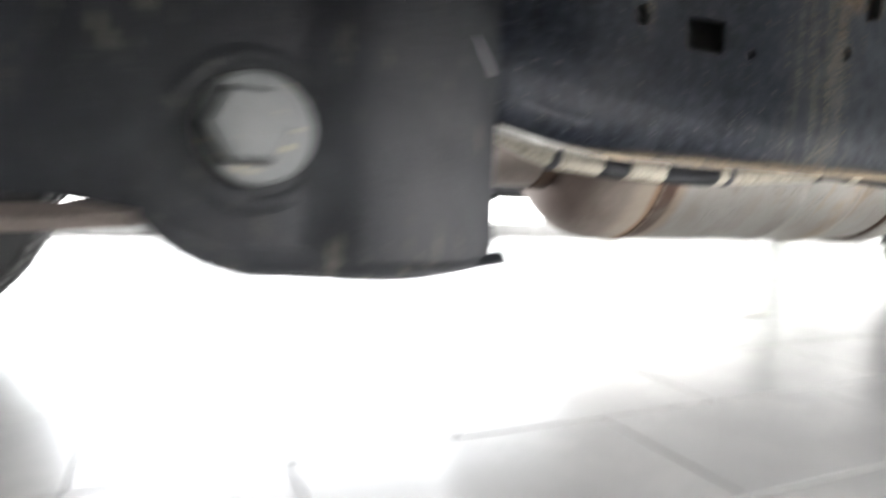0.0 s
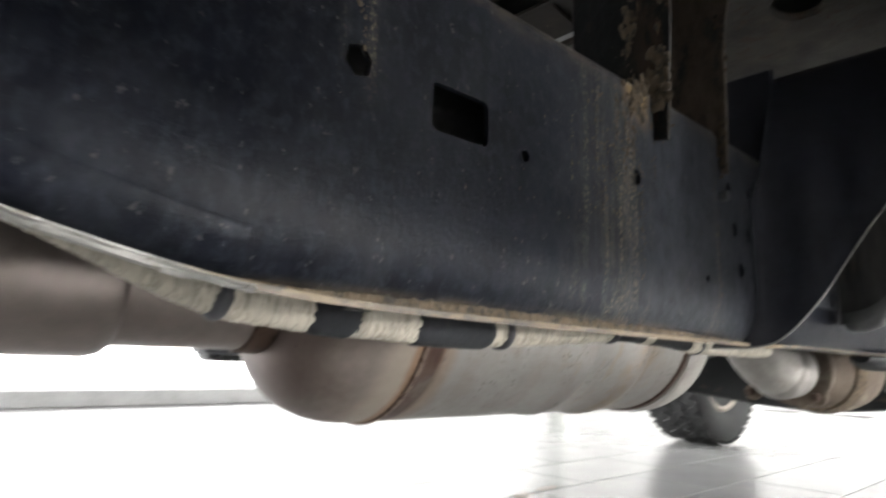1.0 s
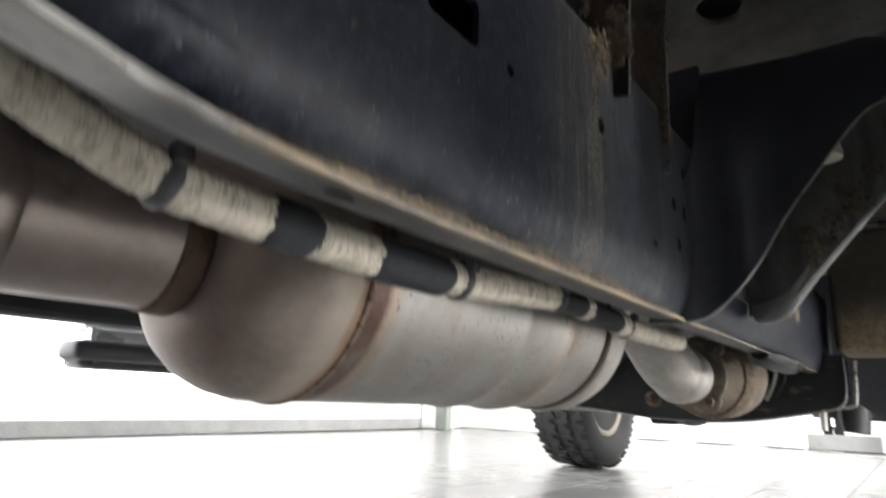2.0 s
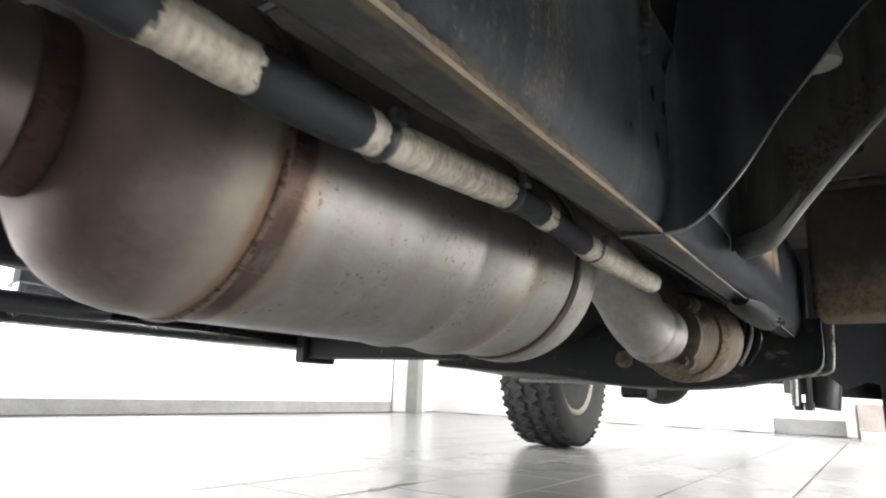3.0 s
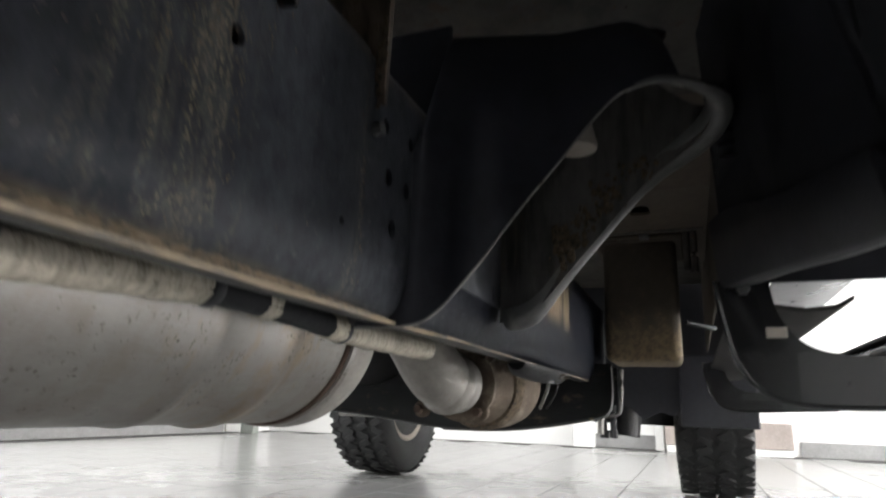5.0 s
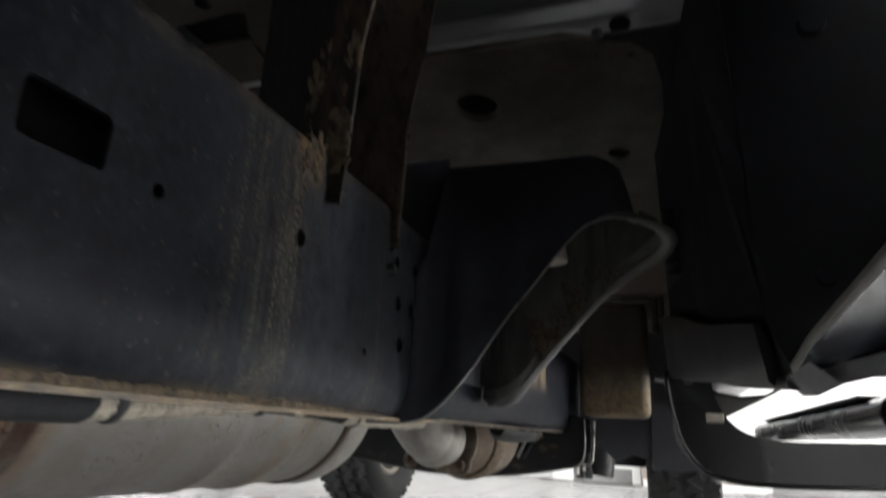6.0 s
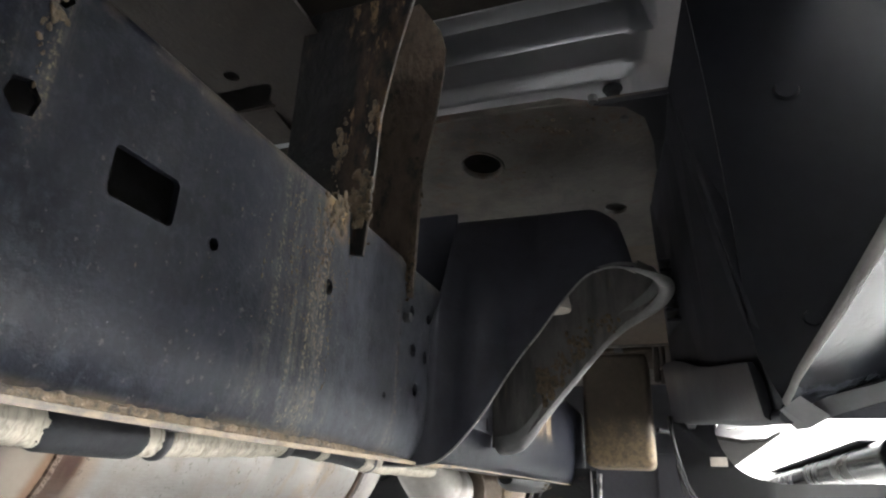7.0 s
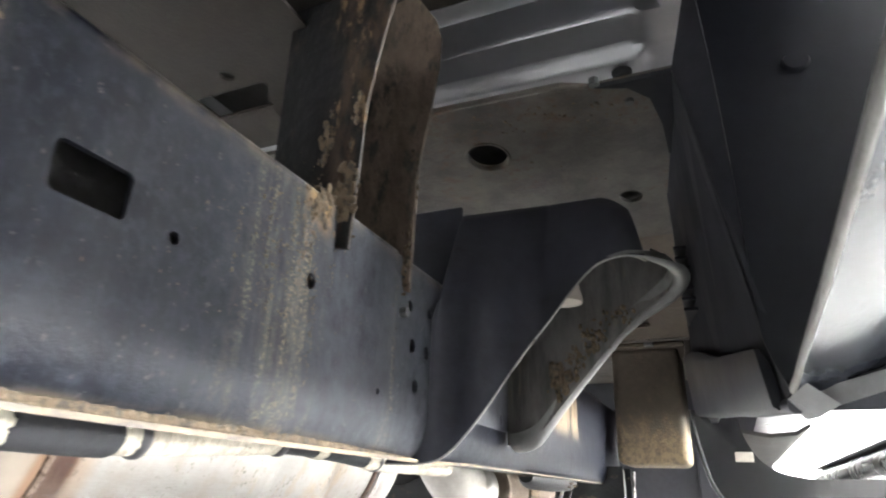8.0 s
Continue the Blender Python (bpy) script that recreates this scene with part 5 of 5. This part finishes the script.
part("stay", tube_bm([(1.215, -0.10, 0.40), (1.27, -0.095, 0.425), (1.36, -0.09, 0.440)], 0.012, 12), GLOSSBLACK, step_arm, smooth=50)
far_arm = thing("side_step_bracket", "black curved flat side step bracket towards the front wheel", "bracket")
part("arm", plate_bm([(p.y, p.z) for p in outer_c] + [(p.y, p.z) for p in reversed(inner_c)], "x", 2.45, 0.035), GLOSSBLACK, far_arm)
part("edge_bead", tube_bm([p + Vector((1.249, 0, 0)) for p in outer_c], 0.003, 8), GLOSSBLACK, far_arm, smooth=50)
part("bolt", lathe_bm([(-0.01, 0.0), (-0.01, 0.007), (0.0, 0.008)], (2.45, 0.185, 0.480), (1, 0, 0), 6), BOLT, far_arm)
side_step = thing("side_step", "glossy black oval side step tube below the sill", "side step")
part("tube", tube_bm([(1.32 + 0.1 * i, -0.09, 0.448) for i in range(16)], 0.030, 28), GLOSSBLACK, side_step, smooth=40)
part("end_cap", lathe_bm([(-0.010, 0.0), (-0.010, 0.024), (-0.004, 0.031), (0.004, 0.0315)], (1.32, -0.09, 0.448), (1, 0, 0), 28), GLOSSBLACK, side_step, smooth=40)
part("tread_pad", box_bm((1.45, -0.115, 0.477), (2.6, -0.065, 0.483), 0.002, 1), PLASTIC, side_step, "ribbed black tread pad")

# ---------------------------------------------------------------- dusty plastic box under the cab
canister = thing("plastic_canister", "dusty brown plastic canister hanging under the cab floor", "canister")
part("body", box_bm((1.95, 0.262, 0.455), (2.15, 0.430, 0.745), 0.018, 3), BROWNBOX, canister, smooth=40)
part("rim", box_bm((1.93, 0.245, 0.738), (2.17, 0.445, 0.752), 0.004, 1), BROWNBOX, canister)
part("clip", box_bm((1.915, 0.318, 0.738), (1.935, 0.340, 0.756), 0.002, 1), BOLT, canister, "small metal clip")
part("side_bracket", box_bm((1.93, 0.230, 0.66), (1.96, 0.246, 0.775), 0.004, 1), FLOORPAN, canister)
part("hose", tube_bm(smooth_path([(2.0, 0.25, 0.55), (2.02, 0.23, 0.548), (2.06, 0.20, 0.545), (2.12, 0.185, 0.55)], 5), 0.006, 10), COVER, canister, "short grey pipe", smooth=50)

# ---------------------------------------------------------------- crossmember, far rail, axle
cross = thing("crossmember", "black steel crossmember with muddy lower edge", "crossmember")
prof = smooth_path([(1.95, 0.418, 0.44), (1.95, 0.418, 0.37), (1.95, 0.432, 0.335), (1.95, 0.48, 0.320), (1.95, 0.62, 0.296), (1.95, 0.74, 0.288), (1.95, 0.86, 0.292), (1.95, 0.98, 0.306), (1.95, 1.10, 0.318), (1.95, 1.25, 0.325), (1.95, 1.44, 0.338)], 5)
part("web", plate_bm([(p.y, p.z) for p in prof] + [(1.44, 0.45), (0.418, 0.45)], "x", 1.95, 0.006), MUDDYBLACK, cross)
part("lower_flange", loft_bm([[p + Vector((-0.012, 0, 0)), p + Vector((0.02, 0, -0.003)), p + Vector((0.02, 0, 0.001)), p + Vector((-0.012, 0.0, 0.004))] for p in prof]), UNDERSIDE, cross, smooth=50)
part("rear_web", plate_bm([(0.42, 0.36), (0.62, 0.31), (1.25, 0.33), (1.44, 0.35), (1.44, 0.45), (0.42, 0.45)], "x", 2.09, 0.006), FRAME, cross)
part("saddle", loft_bm([[(x, RAIL_Y + 0.02 + r * math.cos(a), RAIL_BOT - 0.003 + r * 0.8 * math.sin(a)) for a in [math.pi + math.pi * k / 8 for k in range(9)]] for x, r in ((1.30, 0.012), (1.34, 0.024), (1.46, 0.026), (1.56, 0.024), (1.60, 0.016))]), FRAME, near_rail, "pressed saddle under the rail", smooth=50)
crumbs("mud_crust", near_rail, [((1.52, 0.455, 0.396), (0.03, 0.006, 0.003), 0.002, 60)], 12, "crumbly tan mud crust")
hanger = thing("exhaust_hanger", "pale steel rod hanger beside the crossmember", "hanger")
part("rod", tube_bm(smooth_path([(2.0, 0.40, 0.44), (2.0, 0.405, 0.36), (2.0, 0.415, 0.335), (2.0, 0.47, 0.326), (2.0, 0.60, 0.30)], 6), 0.0045, 10), BARE, hanger, smooth=50)

skid = thing("skid_plate", "thin black skid plate below the gearbox", "skid plate")
part("sheet", loft_bm([[(x, 0.98, z), (x, 1.36, z + 0.008), (x, 1.36, z + 0.016), (x, 0.98, z + 0.008)] for x, z in ((1.97, 0.322), (2.2, 0.312), (2.6, 0.30), (2.72, 0.31))]), SKIDGREY, skid)
part("rib", tube_bm([(2.3, 0.98 + 0.04 * k, 0.309) for k in range(10)], 0.008, 10), BARE, skid, smooth=50)
part("tow_eye", box_bm((2.55, 0.98, 0.262), (2.66, 1.08, 0.305), 0.012, 2), FRAME, skid)

gearbox = thing("gearbox", "dark cast gearbox above the crossmember", "gearbox")
part("case", lathe_bm([(0, 0.02), (0.02, 0.12), (0.3, 0.16), (0.9, 0.2), (1.3, 0.2), (1.32, 0.02)], (1.5, 1.06, 0.56), (1, 0, 0), 24), DARK, gearbox, smooth=40)

far_rail = thing("far_chassis_rail", "black chassis rail on the far side", "chassis rail")
part("beam", box_bm((-0.5, 1.40, 0.43), (2.14, 1.46, 0.62), 0.012, 2), DARK, far_rail)
part("outrigger", box_bm((1.58, 1.16, 0.338), (1.67, 1.64, 0.398), 0.010, 2), FRAME, far_rail, "black outrigger box")
part("outrigger_cap", box_bm((1.565, 1.62, 0.325), (1.69, 1.66, 0.405), 0.006, 1), FRAME, far_rail, "black end plate")
part("hanger", box_bm((1.60, 1.40, 0.39), (1.66, 1.46, 0.44), 0.004, 1), FRAME, far_rail)
far_step = thing("far_side_step", "black side step tube on the far side", "side step")
part("tube", box_bm((0.84, 1.68, 0.362), (1.66, 1.78, 0.412), 0.02, 3), GLOSSBLACK, far_step, smooth=40)
part("stay", tube_bm([(1.30, 1.72, 0.405), (1.30, 1.60, 0.45), (1.30, 1.45, 0.50)], 0.014, 10), FRAME, far_step, smooth=50)
part("end_cap", box_bm((0.82, 1.66, 0.380), (1.05, 1.76, 0.422), 0.016, 3), PLASTIC, far_step, smooth=40)
part("sill_flange", box_bm((0.95, 1.90, 0.425), (2.9, 1.932, 0.47), 0.003, 1), SILVERPAINT, body)
leaf = thing("leaf_spring", "rusty brown leaf spring on the far side", "leaf spring")
part("leaf", tube_bm(smooth_path([(-1.2, 1.40, 0.33), (-0.6, 1.40, 0.292), (-0.25, 1.40, 0.300), (0.05, 1.40, 0.318)], 6), 0.027, 4), STEEL_WARM, leaf)
part("hanger", box_bm((0.0, 1.41, 0.31), (0.10, 1.45, 0.44), 0.006, 1), DARK, leaf)

axle = thing("front_axle", "black front axle with a round differential housing", "axle")
part("tube", tube_bm([(3.508, 0.3 + 0.1 * i, 0.39) for i in range(14)], 0.045, 20), DARK, axle, smooth=40)
part("differential", lathe_bm([(-0.16, 0.03), (-0.14, 0.08), (-0.08, 0.13), (0.0, 0.150), (0.08, 0.13), (0.14, 0.08), (0.16, 0.03)], (3.50, 1.20, 0.385), (1, 0, 0), 28), DARK, axle, smooth=40)
susp = thing("lower_control_arm", "black front lower control arm with hanging bolts", "suspension arm")
part("arm", loft_bm([[(3.0, 0.62, 0.30), (3.2, 0.62, 0.30), (3.2, 0.62, 0.37), (3.0, 0.62, 0.37)], [(3.25, 0.32, 0.29), (3.4, 0.32, 0.29), (3.4, 0.32, 0.35), (3.25, 0.32, 0.35)]]), DARK, susp)
for dy in (0.0, 0.035):
    part("bolt", lathe_bm([(-0.06, 0.0), (-0.06, 0.016), (-0.03, 0.018), (-0.03, 0.012), (0.08, 0.012)], (3.05, 0.545 + dy, 0.30), (0, 0, 1), 8), DARK, susp)
part("strut", tube_bm([(3.1, 0.50, 0.25), (3.12, 0.47, 0.5), (3.15, 0.44, 0.85)], 0.05, 16), DARK, susp, smooth=40)
part("link", tube_bm([(2.98, 0.585, 0.255), (2.98, 0.580, 0.42)], 0.012, 10), BARE, susp, "pale stabiliser link", smooth=40)
arch = thing("wheel_arch_liner", "black plastic front wheel arch liner and mud flap", "wheel arch liner")
part("liner", loft_bm([[(2.92, y, z), (2.928, y, z), (2.928, y, h), (2.92, y, h)] for y, z, h in ((-0.20, 0.368, 0.41), (-0.06, 0.368, 0.42), (0.0, 0.368, 0.44), (0.05, 0.37, 0.50), (0.08, 0.372, 0.9), (0.29, 0.372, 1.0), (0.31, 0.33, 1.0), (0.36, 0.345, 1.0), (0.42, 0.315, 1.0), (0.47, 0.36, 1.0), (0.56, 0.37, 1.0), (0.75, 0.42, 1.0), (1.7, 0.45, 1.0))]), PLASTIC, arch)
part("mud_flap", box_bm((2.90, 0.035, 0.296), (2.916, 0.290, 0.55), 0.006, 2), PLASTIC, arch)

def wheel(name, y, side, label):
    """A wheel on its axle: tyre with blocks, rim and hub; side: +1 where the outer face looks to plus y."""
    w = thing(name, label, "wheel", "wheels of the truck", at=(3.508, y, 0.39))
    prof = [(-0.10, 0.225), (-0.125, 0.25), (-0.132, 0.30), (-0.125, 0.35), (-0.11, 0.372), (-0.09, 0.380), (0.09, 0.380), (0.11, 0.372), (0.125, 0.35), (0.132, 0.30), (0.125, 0.25), (0.10, 0.225)]
    prof = [(a * 1.12, b) for a, b in prof]
    tyre = part("tyre", lathe_bm(prof, (0, 0, 0), (0, 1, 0), 64), RUBBER, w, smooth=50)
    part("rim", lathe_bm([(-0.100, 0.230), (-0.120, 0.226), (-0.122, 0.214), (-0.112, 0.200), (-0.085, 0.188), (-0.08, 0.195), (-0.09, 0.226)], (0, 0, 0), (0, 1, 0), 40), RIM, w, smooth=40)
    # Barrel and hub are coloured dark for the shade in the rim's recess.
    barrel = part("barrel", lathe_bm([(-0.092, 0.204), (-0.06, 0.196), (0.02, 0.185), (0.03, 0.05), (0.05, 0.05), (0.06, 0.19), (0.10, 0.22), (0.10, 0.226)], (0, 0, 0), (0, 1, 0), 40), DARK, w, "dark rim barrel", smooth=40)
    part("hub", lathe_bm([(-0.10, 0.0), (-0.10, 0.07), (-0.07, 0.12), (0.03, 0.13)], (0, 0, 0), (0, 1, 0), 24), DARK, barrel, smooth=40)
    bm = bmesh.new()
    for i in range(56):
        a = 2 * math.pi * i / 56
        for j, (yy, wd, off) in enumerate(((-0.110, 0.052, 0.0), (-0.038, 0.058, 0.5), (0.038, 0.058, 0.0), (0.110, 0.052, 0.5))):
            q = box_bm((-0.0155, -wd / 2, -0.006), (0.0155, wd / 2, 0.010 if abs(yy) < 0.05 else 0.006), 0.002, 1)
            m = Matrix.Rotation(a + off * 2 * math.pi / 56, 4, "Y") @ Matrix.Translation((0, yy, 0.380 if abs(yy) < 0.05 else 0.377)) @ Matrix.Rotation(0.5 if (i + j) % 2 else -0.5, 4, "Z")
            bmesh.ops.transform(q, matrix=m, verts=q.verts[:])
            me = bpy.data.meshes.new("t")
            q.to_mesh(me)
            q.free()
            bm.from_mesh(me)
            bpy.data.meshes.remove(me)
    tagged(part("tread", bm, RUBBER, tyre), kind="stuff")
    return w


near_wheel = wheel("truck_wheel", 0.177, -1, "black off-road tyre with chunky tread on a grey rim")
near_wheel.rotation_euler = (0, 0, math.pi)
copy_thing(near_wheel, pose(3.508, 1.755, 0.39, 0, 12, 0))
copy_thing(near_wheel, pose(-0.58, 1.755, 0.39, 0, 20, 0))
# The truck's near rear wheel, out of view, added to block light.
copy_thing(near_wheel, pose(-0.62, 0.177, 0.39, 0, 31, 180))

smear = thing("dirt_smear", "brown dried dirt smear on the tiled floor", "dirt", at=(1.772, 1.462, 0.0))
rnd = random.Random(4)
for n in range(5):
    a, b, r = rnd.uniform(-0.10, 0.10), rnd.uniform(-0.02, 0.02), rnd.uniform(0.012, 0.03)
    rim = [(a + r * 1.9 * (1 + 0.5 * noise.noise((k * 0.9, n, 1))) * math.cos(k * 0.349), b + r * 0.6 * (1 + 0.6 * noise.noise((k * 0.9, n, 7))) * math.sin(k * 0.349)) for k in range(18)]
    part("smear", plate_bm(rim, "z", 0.0005 + 0.0003 * n, 0.0002), DIRT, smear)

# ---------------------------------------------------------------- floor tiles
TW, TD, GAP = 0.53, 0.298, 0.005
count = 0
cells = []
for j in range(-23, 15):
    y0 = 0.86 + j * TD
    off = 0.45 if j % 2 == 0 else 0.185
    for i in range(-14, 13):
        x0 = off + i * TW
        if ROOM_X0 < x0 and x0 + TW < ROOM_X1 and y0 > ROOM_Y0 and y0 + TD < ROOM_Y1:
            cells.append((x0, y0))
cells.sort(key=lambda c: (c[0] + 0.26 - 2.0) ** 2 + (c[1] + 0.15 - 1.8) ** 2)


def tile_bm(x0, y0, bm=None):
    lo, hi, b = (x0 + GAP / 2, y0 + GAP / 2), (x0 + TW - GAP / 2, y0 + TD - GAP / 2), 0.0015
    bm = bm or bmesh.new()
    low = [bm.verts.new((x, y, -0.01)) for x, y in ((lo[0], lo[1]), (hi[0], lo[1]), (hi[0], hi[1]), (lo[0], hi[1]))]
    mid = [bm.verts.new((x, y, -b)) for x, y in ((lo[0], lo[1]), (hi[0], lo[1]), (hi[0], hi[1]), (lo[0], hi[1]))]
    top = [bm.verts.new((x, y, 0)) for x, y in ((lo[0] + b, lo[1] + b), (hi[0] - b, lo[1] + b), (hi[0] - b, hi[1] - b), (lo[0] + b, hi[1] - b))]
    for a, c in ((low, mid), (mid, top)):
        for k in range(4):
            bm.faces.new((a[k], a[(k + 1) % 4], c[(k + 1) % 4], c[k]))
    bm.faces.new(top)
    return bm


tile_bm_one = tile_bm(0, 0)
first = part("tile", tile_bm_one, TILE, floor)
first.location = (*cells[0], 0)
for c in cells[1:300]:
    t_ob = new("tile", first.data)
    t_ob.parent = floor
    t_ob.location = (*c, 0)
far_tiles = bmesh.new()
for c in cells[300:]:
    tile_bm(*c, far_tiles)
tagged(part("far_tiles", far_tiles, TILE, floor), kind="stuff")
